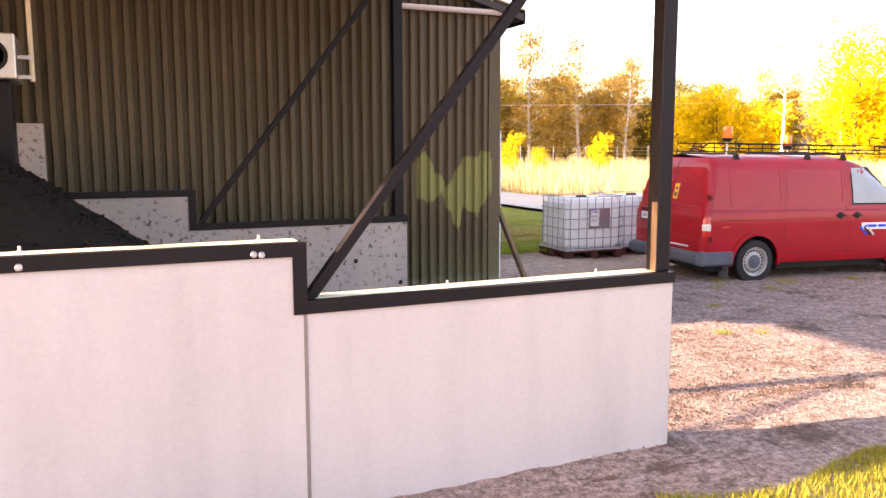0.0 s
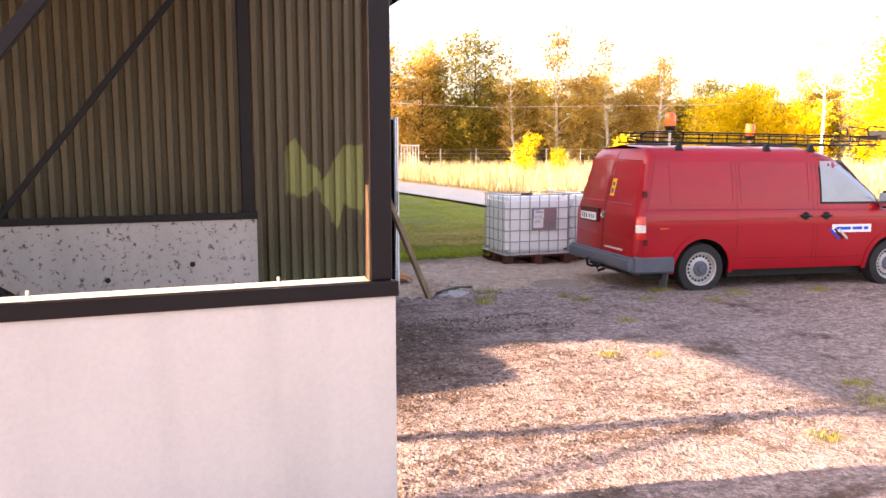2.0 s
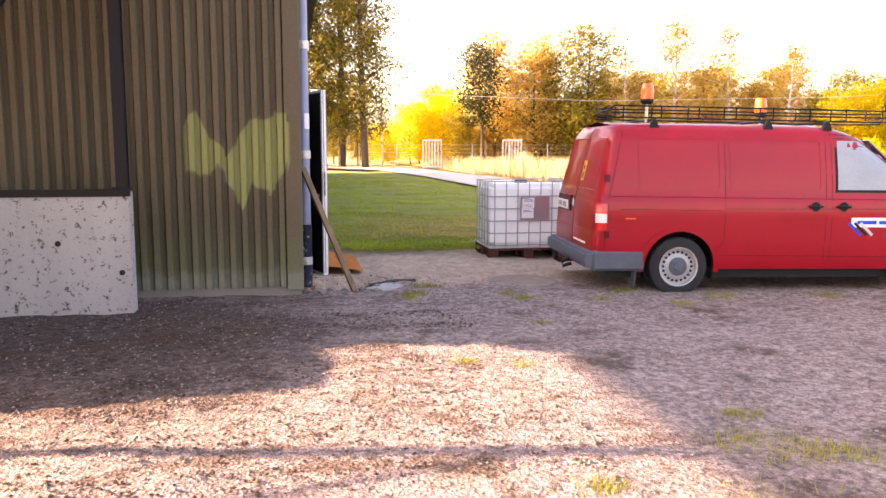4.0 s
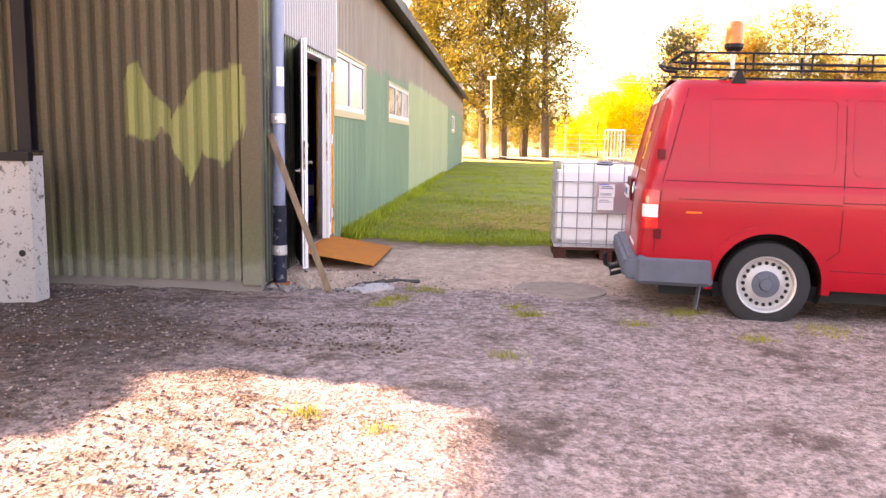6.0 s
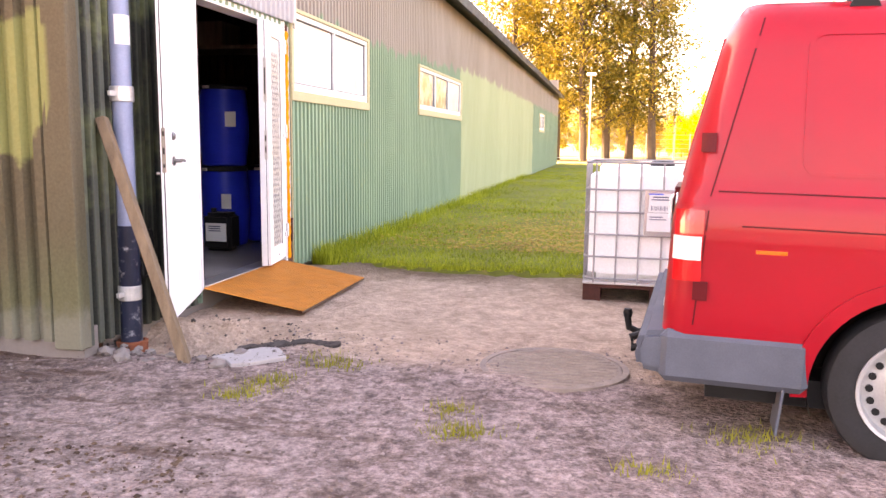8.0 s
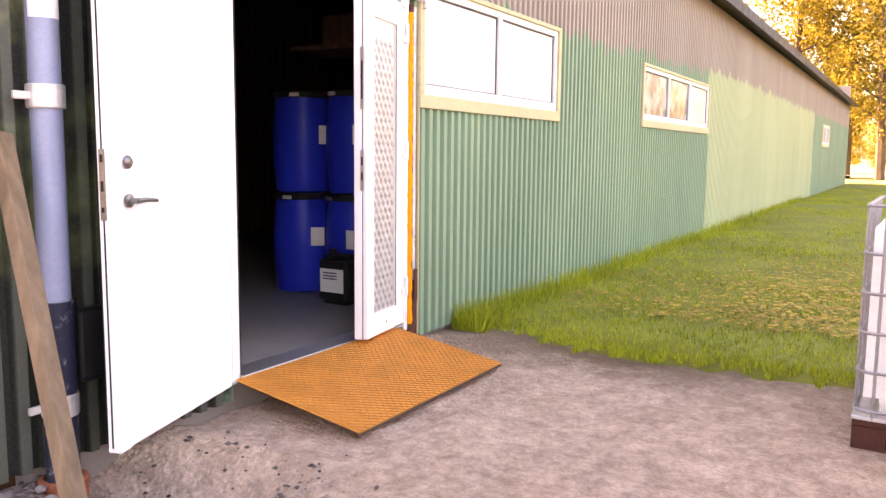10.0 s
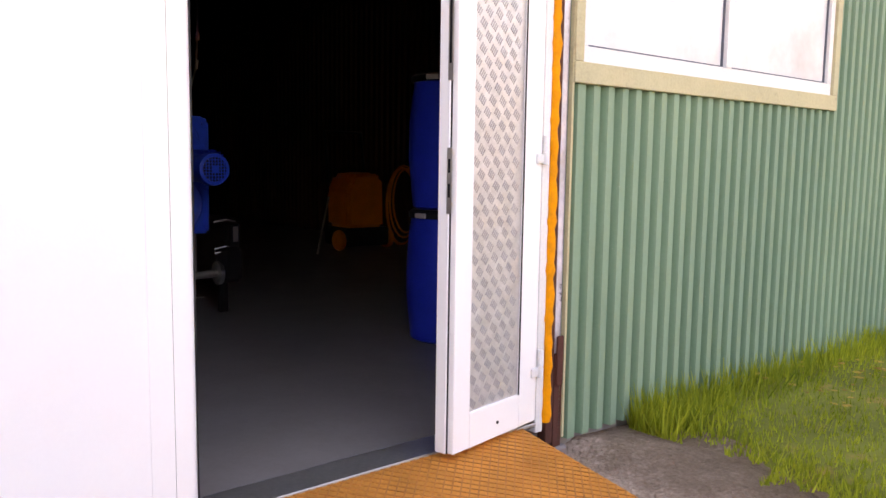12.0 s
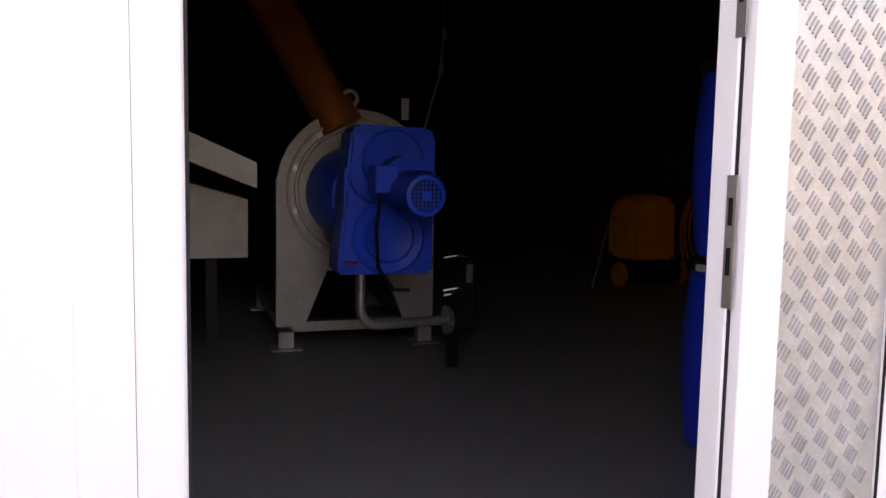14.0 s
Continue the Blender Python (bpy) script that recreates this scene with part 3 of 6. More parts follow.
cc = thing("wall_bolts", "galvanised coping bolts on the low wall", "bolts", kind="structure")
for bx, bz in ((-0.33, 1.462), (0.8, 1.462), (2.95, 1.142), (1.9, 1.142), (-1.5, 1.462)):
    bm = lathe(bmesh.new(), [(0.016, 0), (0.016, 0.012), (0.007, 0.013), (0.007, 0.035)], 8, pose(bx, NY + 0.1, bz))
    part("bolt", bm, "galv", cc)
for bx, bz in ((-0.33, 1.41), (0.75, 1.41), (0.79, 1.405)):
    part("bolt", lathe(bmesh.new(), [(0.018, 0), (0.018, 0.01), (0.008, 0.02)], 8, pose(bx, NY - 0.012, bz, 90)), "galv", cc)

farw = stepped_wall("wall_inner_low", 8.95, 9.15, 1.1, 1.46, 0.95, 3.45, "conc_dirty", "soiled low concrete wall with black capping under the shed")
bm = box(bmesh.new(), (1.02, 8.935, 1.06), (3.46, 9.0, 1.13))
box(bm, (0.94, 8.935, 1.06), (1.02, 9.0, 1.5))
box(bm, (-9, 8.935, 1.43), (0.94, 9.0, 1.5))
part("capping", bm, "black_steel", farw, "black steel angle capping, dirty")
bm = bmesh.new()
for hx, hz in ((2.8, 0.62), (3.36, 0.33), (2.0, 0.5)):
    lathe(bm, [(0.028, 0), (0.028, 0.004), (0.012, 0.006)], 10, pose(hx, 8.95, hz, 90))
part("tie_hole", bm, "soil", farw)

# steel frame of the shed
frame_thing = thing("shed_frame", "black painted steel posts and diagonal braces of the shed", "steel frame", kind="structure")


def post(x, y, z0, z1, w=0.11):
    bm = box(bmesh.new(), (x - w / 2, y, z0), (x + w / 2, y + 0.012, z1))
    box(bm, (x - w / 2, y + w - 0.012, z0), (x + w / 2, y + w, z1))
    box(bm, (x - 0.006, y + 0.012, z0), (x + 0.006, y + w - 0.012, z1))
    box(bm, (x - w / 2 - 0.03, y - 0.02, z0), (x + w / 2 + 0.03, y + w + 0.02, z0 + 0.012))
    part("post", bm, "black_steel", frame_thing)


def brace(a, b, w=0.06):
    a, b = Vector(a), Vector(b)
    m = Matrix.Translation(a) @ (b - a).to_track_quat('Z', 'Y').to_matrix().to_4x4()
    part("brace", boxed((-w / 2, -w / 2, 0), (w / 2, w / 2, (b - a).length), 0.004, m), "black_steel", frame_thing)


bm = boxed((3.375, NY + 0.03, 1.142), (3.485, NY + 0.14, 4.4), 0.006)
part("post", bm, "black_steel", frame_thing)
# thin beige strip on the lower west face of the post
part("pale_post_strip", boxed((3.371, NY + 0.035, 1.145), (3.3749, NY + 0.09, 1.6)), "wood", frame_thing, "pale beige strip low on the post")
post(3.38, 9.02, 1.13, 4.4)
brace((1.05, NY + 0.08, 1.13), (2.85, NY + 0.08, 3.45), 0.06)
brace((2.85, NY + 0.08, 3.45), (3.36, NY + 0.08, 4.1), 0.06)
brace((1.08, 9.05, 1.14), (3.3, 9.05, 4.0), 0.06)
for yy in (4.3, 6.6, 9.1):
    part("post", boxed((-4.1, yy - 0.06, 0), (-3.98, yy + 0.06, 3.6)), "black_steel", frame_thing)
brace((-4.04, 4.35, 1.3), (-4.04, 6.55, 3.3))
brace((-4.04, 6.55, 1.6), (-4.04, 4.4, 3.5))
bm = bmesh.new()
extrude_poly(bm, [(-4.3, 3.66), (3.95, 4.4), (3.95, 4.5), (-4.3, 3.76)], 3.6, FY - 0.05)
solid("shed_roof", bm, "roof", "dark sheet roof over the open shed", "roof", kind="structure")
bm = bmesh.new()
rim = [(0.06 * math.cos(a), 0.06 * math.sin(a)) for a in [math.pi + k * math.pi / 8 for k in range(9)]]
rim += [(0.055 * math.cos(a), 0.055 * math.sin(a)) for a in [math.tau - k * math.pi / 8 for k in range(9)]]
extrude_poly(bm, rim, 0, 1.55, pose(3.55, FY - 0.1, 3.72, 0, 0, -90))
gut = solid("gutter", bm, "white_frame", "white half-round gutter at the barn corner", "gutter", kind="structure")
part("outlet", tube(bmesh.new(), [(5.1, FY - 0.1, 3.72), (5.14, FY - 0.1, 3.6), (5.1, FY - 0.02, 3.45)], 0.04), "black", gut)

# ---- soil heap ----
bm = bmesh.new()


def heap_z(x, y):
    h = 2.08 if x < -0.9 else max(0.0, 2.08 - 0.72 * (x + 0.9), 0.5 - 0.2 * x)
    s = max(0.0, min(1.0, (y - 5.4) / 2.1))
    return GZ - 0.16 + (h + 0.1) * s * s * (3 - 2 * s) + 0.05 * noise.noise((x * 3, y * 3, 1)) + 0.03 * noise.noise((x * 9, y * 9, 4))


g_ = [[bm.verts.new((x, y, heap_z(x, y))) for y in [4.4 + 0.1 * j for j in range(46)]] for x in [-3.5 + 0.1 * i for i in range(72)]]
for a_, b_ in zip(g_, g_[1:]):
    for j in range(len(a_) - 1):
        bm.faces.new((a_[j], b_[j], b_[j + 1], a_[j + 1]))
heap = solid("soil_heap", bm, "soil", "heap of black crumbly compost inside the shed", "compost", kind="stuff", smooth_on=True)


def lumps(n, where, size, seed, squash=0.6):
    """Many small stones or clods as one mesh; where(rng) gives x, y, z."""
    rng = random.Random(seed)
    ico = [(1, 0, 0), (-1, 0, 0), (0, 1, 0), (0, -1, 0), (0, 0, 1), (0, 0, -1)]
    fac = [(0, 2, 4), (2, 1, 4), (1, 3, 4), (3, 0, 4), (2, 0, 5), (1, 2, 5), (3, 1, 5), (0, 3, 5)]
    vs, fs = [], []
    for _ in range(n):
        x, y, z = where(rng)
        s = size[0] + (size[1] - size[0]) * rng.random() ** 2.5
        a = rng.random() * 6.3
        c, d = math.cos(a), math.sin(a)
        k = len(vs)
        for p in ico:
            q = [p[i] * s * rng.uniform(0.6, 1.2) for i in range(3)]
            vs.append((x + q[0] * c - q[1] * d, y + q[0] * d + q[1] * c, z + q[2] * squash))
        fs += [(i + k, j + k, l + k) for i, j, l in fac]
    me = bpy.data.meshes.new("lumps")
    me.from_pydata(vs, [], fs)
    return me


def heap_at(r):
    x, y = r.uniform(-2.5, 3.0), r.uniform(5.0, 8.9)
    return x, y, heap_z(x, y)


me = lumps(6000, heap_at, (0.01, 0.05), 3)
me.materials.append(M["soil"])
ob = new("clods", me)
ob.parent = heap

# feeder at the back of the shed
fd = thing("feed_machine", "stainless feed duct on a dark column above the heap", "machine")
bm = boxed((-1.2, 7.35, 2.5), (-0.5, 8.1, 2.86), 0.01)
part("duct", bm, "steel", fd, "scratched stainless duct box")
part("opening", lathe(bmesh.new(), [(0.13, 0), (0.13, 0.006), (0.1, 0.007), (0.1, 0.0)], 20, pose(-0.68, 7.35, 2.68, 90)), "black", fd, "dark round duct opening")
part("column", boxed((-1.0, 7.5, 0.9), (-0.56, 7.85, 2.5), 0.01), "black_steel", fd, "dark steel column")
part("conduit", tube(bmesh.new(), [(-0.4, 7.6, 2.5), (-0.4, 7.6, 4.0)], 0.02), "cream", fd, "cream conduit pipe")
part("clamp", boxed((-0.5, 7.58, 2.68), (-0.38, 7.62, 2.71)), "galv", fd)
part("clamp", boxed((-0.5, 7.58, 2.52), (-0.38, 7.62, 2.55)), "galv", fd)
for ob in fd.children:
    ob.data.transform(Matrix.Translation((0, 0, 1.97)) @ Matrix.Scale(1.12, 4) @ Matrix.Translation((0, 0, -1.97)))
sp = solid("splash_panel", boxed((-2.2, 9.3, 0.0), (-0.42, 9.42, 2.2), 0.01), "conc_dirty", "white soil-spattered concrete panel behind the heap", "panel", kind="structure")

# ---- barn windows ----


def glass_mat():
    m, nt, b = base("frosted_white_pane", 0.12)
    big = noise_node(nt, 2.2, 5, 0.65)
    nt.links.new(ramp_node(nt, big, [(0.3, (0.5, 0.49, 0.49)), (0.6, (0.68, 0.67, 0.67))]), b.inputs["Base Color"])
    return m


def dirty_glass():
    m, nt, b = base("dirty_pane", 0.15)
    big = noise_node(nt, 4.5, 5, 0.65)
    nt.links.new(ramp_node(nt, big, [(0.4, (0.2, 0.17, 0.15)), (0.6, (0.5, 0.48, 0.46))]), b.inputs["Base Color"])
    return m


M["pane"] = glass_mat()
M["pane_dirty"] = dirty_glass()


def barn_window(name, w, panes, mat):
    y0, y1, z0, z1 = w
    t = thing(name, "white framed barn window with blind pale panes", "window", kind="structure")
    X = SX + 0.044
    for lo, hi in (((y0 - 0.04, z0 - 0.09), (y1 + 0.06, z0 + 0.0)), ((y0 - 0.04, z1), (y1 + 0.06, z1 + 0.035)), ((y0 - 0.04, z0), (y0 + 0.015, z1)), ((y1 - 0.0, z0), (y1 + 0.06, z1))):
        part("trim", boxed((X - 0.06, lo[0], lo[1]), (X + 0.006, hi[0], hi[1]), 0.003), "trim", t, "weathered cream trim board")
    bm = bmesh.new()
    for lo, hi in (((y0 + 0.015, z0), (y1, z0 + 0.07)), ((y0 + 0.015, z1 - 0.05), (y1, z1)), ((y0 + 0.015, z0 + 0.07), (y0 + 0.06, z1 - 0.05)), ((y1 - 0.05, z0 + 0.07), (y1, z1 - 0.05))):
        box(bm, (X - 0.05, lo[0], lo[1]), (X - 0.012, hi[0], hi[1]), 0.002)
    part("window_frame", bm, "white_frame", t)
    n = len(panes)
    edges_ = [y0 + 0.06 + (y1 - y0 - 0.11) * p for p in [0] + panes]
    for i in range(n):
        part("pane", boxed((X - 0.045, edges_[i], z0 + 0.07), (X - 0.038, edges_[i + 1], z1 - 0.05)), mat[i % len(mat)], t)
        ya, yb = edges_[i] + (0.025 if i else 0), edges_[i + 1] - (0.025 if i < n - 1 else 0)
        bm = box(bmesh.new(), (X - 0.038, ya, z0 + 0.07), (X - 0.03, ya + 0.012, z1 - 0.05))
        box(bm, (X - 0.038, yb - 0.012, z0 + 0.07), (X - 0.03, yb, z1 - 0.05))
        box(bm, (X - 0.038, ya + 0.012, z0 + 0.07), (X - 0.03, yb - 0.012, z0 + 0.08))
        box(bm, (X - 0.038, ya + 0.012, z1 - 0.06), (X - 0.03, yb - 0.012, z1 - 0.05))
        part("gasket", bm, "bumper", t)
        if i < n - 1:
            part("mullion", boxed((X - 0.05, edges_[i + 1] - 0.025, z0 + 0.07), (X - 0.008, edges_[i + 1] + 0.025, z1 - 0.05), 0.002), "white_frame", t)


barn_window("window_1", WIN[0], [0.5, 1.0], ["pane"])
barn_window("window_2", WIN[1], [0.33, 0.66, 1.0], ["pane_dirty", "pane_dirty", "pane"])
barn_window("window_3", WIN[2], [0.5, 1.0], ["pane"])

# ---- double door ----
D0, D1, DZ = 11.15, 12.65, 2.17
door = thing("door_1", "open white double door with frame in the barn wall", "door", kind="structure")
bm = box(bmesh.new(), (SX - 0.14, D0 - 0.07, FLOOR - 0.03), (SX - 0.06, D0 - 0.002, DZ + 0.07), 0.003)
box(bm, (SX - 0.12, D1, FLOOR - 0.03), (SX + 0.035, D1 + 0.045, DZ + 0.07), 0.003)
box(bm, (SX - 0.12, D0 - 0.002, DZ + 0.01), (SX + 0.03, D1, DZ + 0.07), 0.003)
part("door_frame", bm, "white_frame", door)
part("threshold", boxed((SX - 0.12, D0, FLOOR), (SX + 0.04, D1, FLOOR + 0.018), 0.004), "steel", door, "worn aluminium threshold")
part("foam_inner", boxed((SX - 0.15, D1 + 0.045, FLOOR), (SX + 0.0, D1 + 0.07, DZ)), "foam", door)

# passive leaf, closed: aluminium frame round a tread plate
L2 = 12.09
bm = bmesh.new()
X0, X1 = SX - 0.015, SX + 0.035
box(bm, (X0, L2, FLOOR + 0.03), (X1, L2 + 0.1, DZ), 0.003)
box(bm, (X0, D1 - 0.13, FLOOR + 0.03), (X1, D1 - 0.004, DZ), 0.003)
box(bm, (X0, L2 + 0.1, FLOOR + 0.03), (X1, D1 - 0.13, FLOOR + 0.17), 0.002)
box(bm, (X0, L2 + 0.1, DZ - 0.12), (X1, D1 - 0.13, DZ), 0.002)
leaf2 = part("passive_leaf", bm, "white_door", door, "narrow white door leaf with tread plate panel")
part("tread_plate", boxed((X0 + 0.01, L2 + 0.1, FLOOR + 0.17), (X1 - 0.012, D1 - 0.13, DZ - 0.12)), "galv", leaf2, "pale aluminium tread plate")
bm = bmesh.new()
nr = 36
for r in range(nr):
    for c in range(6):
        cy = L2 + 0.125 + c * 0.064 + (0.032 if r % 2 else 0)
        cz = FLOOR + 0.2 + r * 0.0465
        if cy > D1 - 0.15:
            continue
        for k in range(4):
            o = (k - 1.5) * 0.009
            box(bm, (-0.0015, -0.014, -0.0022), (0.003, 0.015, 0.0017), 0, pose(X1 - 0.0115, cy + o * 0.95, cz - o * 0.75, 54, 0, 0))
# bars darker than the plate: the shading of the relief is in their colour
M["tread"] = worn("tread_relief", (0.43, 0.41, 0.4), 0.35, 0.4, 0.2, 20, 90, 0.0)
tb = part("tread_bar", bm, "tread", leaf2)
tb["kind"] = "stuff"
part("seal", boxed((X1 - 0.003, D1 - 0.135, FLOOR + 0.17), (X1 + 0.001, D1 - 0.13, DZ - 0.12)), "black", leaf2)
part("edge_strip", boxed((X0 - 0.03, L2 - 0.012, FLOOR + 0.03), (X0 + 0.02, L2 - 0.001, DZ), 0.002), "white_door", leaf2)
part("edge_gasket", boxed((X0 - 0.034, L2 - 0.008, FLOOR + 0.03), (X0 - 0.0302, L2 + 0.004, DZ)), "black", leaf2)
part("edge_gasket", boxed((X0 + 0.0202, L2 - 0.006, FLOOR + 0.03), (X0 + 0.024, L2 - 0.0005, DZ)), "black", leaf2)
part("drain_plug", lathe(bmesh.new(), [(0.007, 0), (0.007, 0.003)], 8, pose(X1, L2 + 0.28, FLOOR + 0.09, 0, 90)), "black", leaf2)
part("lock_plate", boxed((X0 + 0.012, L2 - 0.014, 1.5), (X1 - 0.016, L2 - 0.0125, 1.86)), "steel", leaf2, "worn steel bolt plate")
part("lock_plate", boxed((X0 + 0.012, L2 - 0.014, 1.02), (X1 - 0.016, L2 - 0.0125, 1.26)), "steel", leaf2, "worn steel strike plate")
for z0, z1 in ((1.56, 1.78), (1.17, 1.22), (1.08, 1.13)):
    part("slot", boxed((X0 + 0.018, L2 - 0.0152, z0), (X1 - 0.022, L2 - 0.0142, z1)), "black", leaf2)
leaf2.matrix_basis = Matrix.Translation((SX + 0.035, D1, 0)) @ pose(0, 0, 0, 0, 0, 10) @ Matrix.Translation((-SX - 0.035, -D1, 0))  # a little ajar
for hz in (0.3, 1.2, 1.95):
    bm = tube(bmesh.new(), [(SX + 0.05, D1 + 0.004, hz), (SX + 0.05, D1 + 0.004, hz + 0.05)], 0.013, 10)
    tube(bm, [(SX + 0.05, D1 + 0.004, hz + 0.053), (SX + 0.05, D1 + 0.004, hz + 0.12)], 0.013, 10)
    box(bm, (X1, D1 - 0.05, hz + 0.005), (X1 + 0.012, D1 - 0.002, hz + 0.045), 0.003)
    part("hinge", bm, "white_frame", leaf2)

# active leaf, swung right back
HX, HY = 5.02, 11.15
swing = math.degrees(math.atan2(5.345 - HX, HY - 10.17))
LM = pose(HX, HY, 0, 0, 0, swing)   # leaf lies along -y from the hinge
W1 = 1.03
bm = box(bmesh.new(), (-0.025, -W1, FLOOR - 0.02), (0.025, 0.0, DZ), 0.004)
bm.transform(LM)
leaf1 = part("active_leaf", bm, "white_door", door, "wide white steel door leaf standing open")
part("outer_panel", boxed((-0.031, -W1 + 0.02, FLOOR), (-0.0255, -0.02, DZ - 0.03), 0, LM), "black_steel", leaf1, "dark outer door skin")
part("rebate", boxed((0.0255, -W1, FLOOR - 0.02), (0.032, -W1 + 0.075, DZ), 0.002, LM), "white_door", leaf1)
part("rebate", boxed((0.0255, -0.17, FLOOR + 0.0), (0.028, -0.0, DZ), 0.001, LM), "white_door", leaf1)
part("edge_gasket", boxed((-0.004, -W1 - 0.003, FLOOR), (0.002, -W1 - 0.0005, DZ), 0, LM), "black", leaf1)
part("edge_gasket", boxed((0.0322, -0.006, FLOOR), (0.0345, -0.0005, DZ), 0, LM), "black", leaf1)
part("kick_rail", boxed((0.0257, -W1 + 0.076, FLOOR - 0.015), (0.0285, -0.171, FLOOR + 0.09), 0.001, LM), "white_door", leaf1)
part("seal", boxed((-0.0255, -W1 - 0.002, FLOOR), (-0.0205, -W1 + 0.003, DZ), 0, LM), "black", leaf1)
part("lock_plate", boxed((-0.012, -W1 - 0.006, 0.98), (0.012, -W1 - 0.003, 1.25), 0, LM), "dark_steel", leaf1, "worn steel lock forend")
for z0, z1 in ((1.2, 1.23), (1.09, 1.13), (1.01, 1.03)):
    part("slot", boxed((-0.006, -W1 - 0.0068, z0), (0.006, -W1 - 0.0061, z1), 0, LM), "black", leaf1)
for sgn in (1,):
    bm = lathe(bmesh.new(), [(0.026, 0), (0.026, 0.006), (0.018, 0.014), (0.012, 0.018)], 18, LM @ pose(0.032, -W1 + 0.11, 1.2, 0, 90))
    part("lock_cylinder", bm, "dark_steel", leaf1, "brushed steel lock rose")
    bm = lathe(bmesh.new(), [(0.027, 0), (0.027, 0.008), (0.012, 0.012), (0.011, 0.045)], 18, LM @ pose(0.032, -W1 + 0.11, 1.05, 0, 90))
    tube(bm, [LM @ Vector(p) for p in ((0.075, -W1 + 0.105, 1.05), (0.078, -W1 + 0.16, 1.052), (0.075, -W1 + 0.24, 1.045))], [0.012, 0.01, 0.008], 10)
    part("handle", bm, "dark_steel", leaf1, "steel lever handle")
bm = lathe(bmesh.new(), [(0.024, 0), (0.024, 0.01), (0.01, 0.012), (0.01, 0.04)], 14, LM @ pose(-0.031, -W1 + 0.11, 0.97, 0, -90))
part("handle", bm, "steel", leaf1)

# jamb strips with expanded foam
bm = bmesh.new()
zs_ = [FLOOR + 0.01 + 0.035 * i for i in range(60)]
tube(bm, [(SX + 0.035 + 0.006 * noise.noise((0, 0, z * 9)), D1 + 0.062 + 0.006 * noise.noise((3, 0, z * 7)), z) for z in zs_],
     [0.019 + 0.011 * abs(noise.noise((7, 0, z * 14))) + 0.004 * math.sin(z * 60) for z in zs_], 9)
solid("sealing_foam", bm, "foam", "bulging orange expanding foam beside the door frame", "foam", smooth_on=True)
jb = thing("jamb_strip", "rusty red strip with a scratched plastic-wrapped post", "trim", kind="structure")
part("rust_strip", boxed((SX - 0.02, D1 + 0.07, FLOOR - 0.1), (SX + 0.03, D1 + 0.115, DZ + 0.05), 0.003), "pallet", jb)
M["wrap"] = worn("scuffed_wrap", (0.55, 0.5, 0.52), 0.35, 0.1, 0.5, 4, 30, 0.1, (1, 1, 1), dirt=(0.08, 0.06, 0.06))
part("wrap_strip", boxed((SX - 0.02, D1 + 0.1155, 0.38), (SX + 0.026, D1 + 0.165, DZ + 0.1), 0.006), "wrap", jb, "scuffed white film")
part("wood_strip", boxed((SX - 0.02, D1 + 0.1155, FLOOR - 0.12), (SX + 0.032, D1 + 0.165, 0.379)), "pallet", jb, "split red-brown board end")
part("split_board", boxed((SX + 0.0325, D1 + 0.12, 0.24), (SX + 0.044, D1 + 0.16, 0.46), 0.004), "pallet", jb, "splintered board offcut")
part("edge_angle", boxed((SX - 0.0, D1 + 0.1655, 0.0), (SX + 0.04, D1 + 0.178, 2.5)), "trim", jb)
part("step_block", boxed((SX - 0.06, D1 + 0.02, -0.16), (SX + 0.05, D1 + 0.2, FLOOR - 0.121), 0.01), "conc_foot", jb, "grey concrete end of the sill")

# zinc sheet above the door
M["zinc"] = worn("weathered_zinc", (0.36, 0.35, 0.37), 0.5, 0.3, 0.15, 4, 60, 0.1, (1, 1, 0.2))
zn = solid("door_canopy_sheet", corrugated(10.36, 12.86, 2.24, 3.0, 0.1, 0.024, lambda u, o, z: (SX + 0.045 + o, u, z)), "zinc", "bare zinc corrugated sheet over the door", "sheet", kind="structure")
part("sheet_edge", boxed((SX + 0.03, 12.84, 2.2), (SX + 0.075, 12.875, 3.0), 0.003), "galv", zn)

# ramp plate before the door
rp = thing("ramp_plate", "rusty orange diamond tread steel ramp at the door", "ramp")
RM = Matrix.Translation((SX + 0.035, 11.1, FLOOR + 0.01)) @ pose(0, 0, 0, 0, math.degrees(math.atan2(0.125, 0.76)), 0)
part("plate", boxed((0, 0, -0.008), (0.79, 1.47, 0), 0.002, RM), "rust", rp)
part("lip", boxed((0.785, 0, -0.022), (0.792, 1.47, -0.0085), 0.001, RM), "iron", rp, "bent dark front lip")
bm = bmesh.new()
for s in (1, -1):
    k = -0.8
    while k < 1.5:
        # clip the slanting ridge to the plate
        p0, p1 = (0.0, k), (0.79, k + 0.79 * 1.0)
        if s < 0:
            p0, p1 = (0.0, k + 0.79), (0.79, k)
        t0, t1 = 0.0, 1.0
        dy = p1[1] - p0[1]
        for lim, side in ((0.005, 1), (1.465, -1)):
            tt = (lim - p0[1]) / dy
            if (dy > 0) == (side > 0):
                t0 = max(t0, tt)
            else:
                t1 = min(t1, tt)
        if t1 - t0 > 0.02:
            a = Vector((0.79 * t0, p0[1] + dy * t0, 0.0005))
            b = Vector((0.79 * t1, p0[1] + dy * t1, 0.0005))
            a.y *= 1.0
            tube(bm, [RM @ a, RM @ b], 0.0036, 4)
        k += 0.045
M["rust_worn"] = worn("worn_rust_ridge", (0.52, 0.195, 0.045), 0.6, 0.3, 0.3, 9, 90, 0.1)
rd = part("tread_ridge", bm, "rust_worn", rp)
rd["kind"] = "stuff"

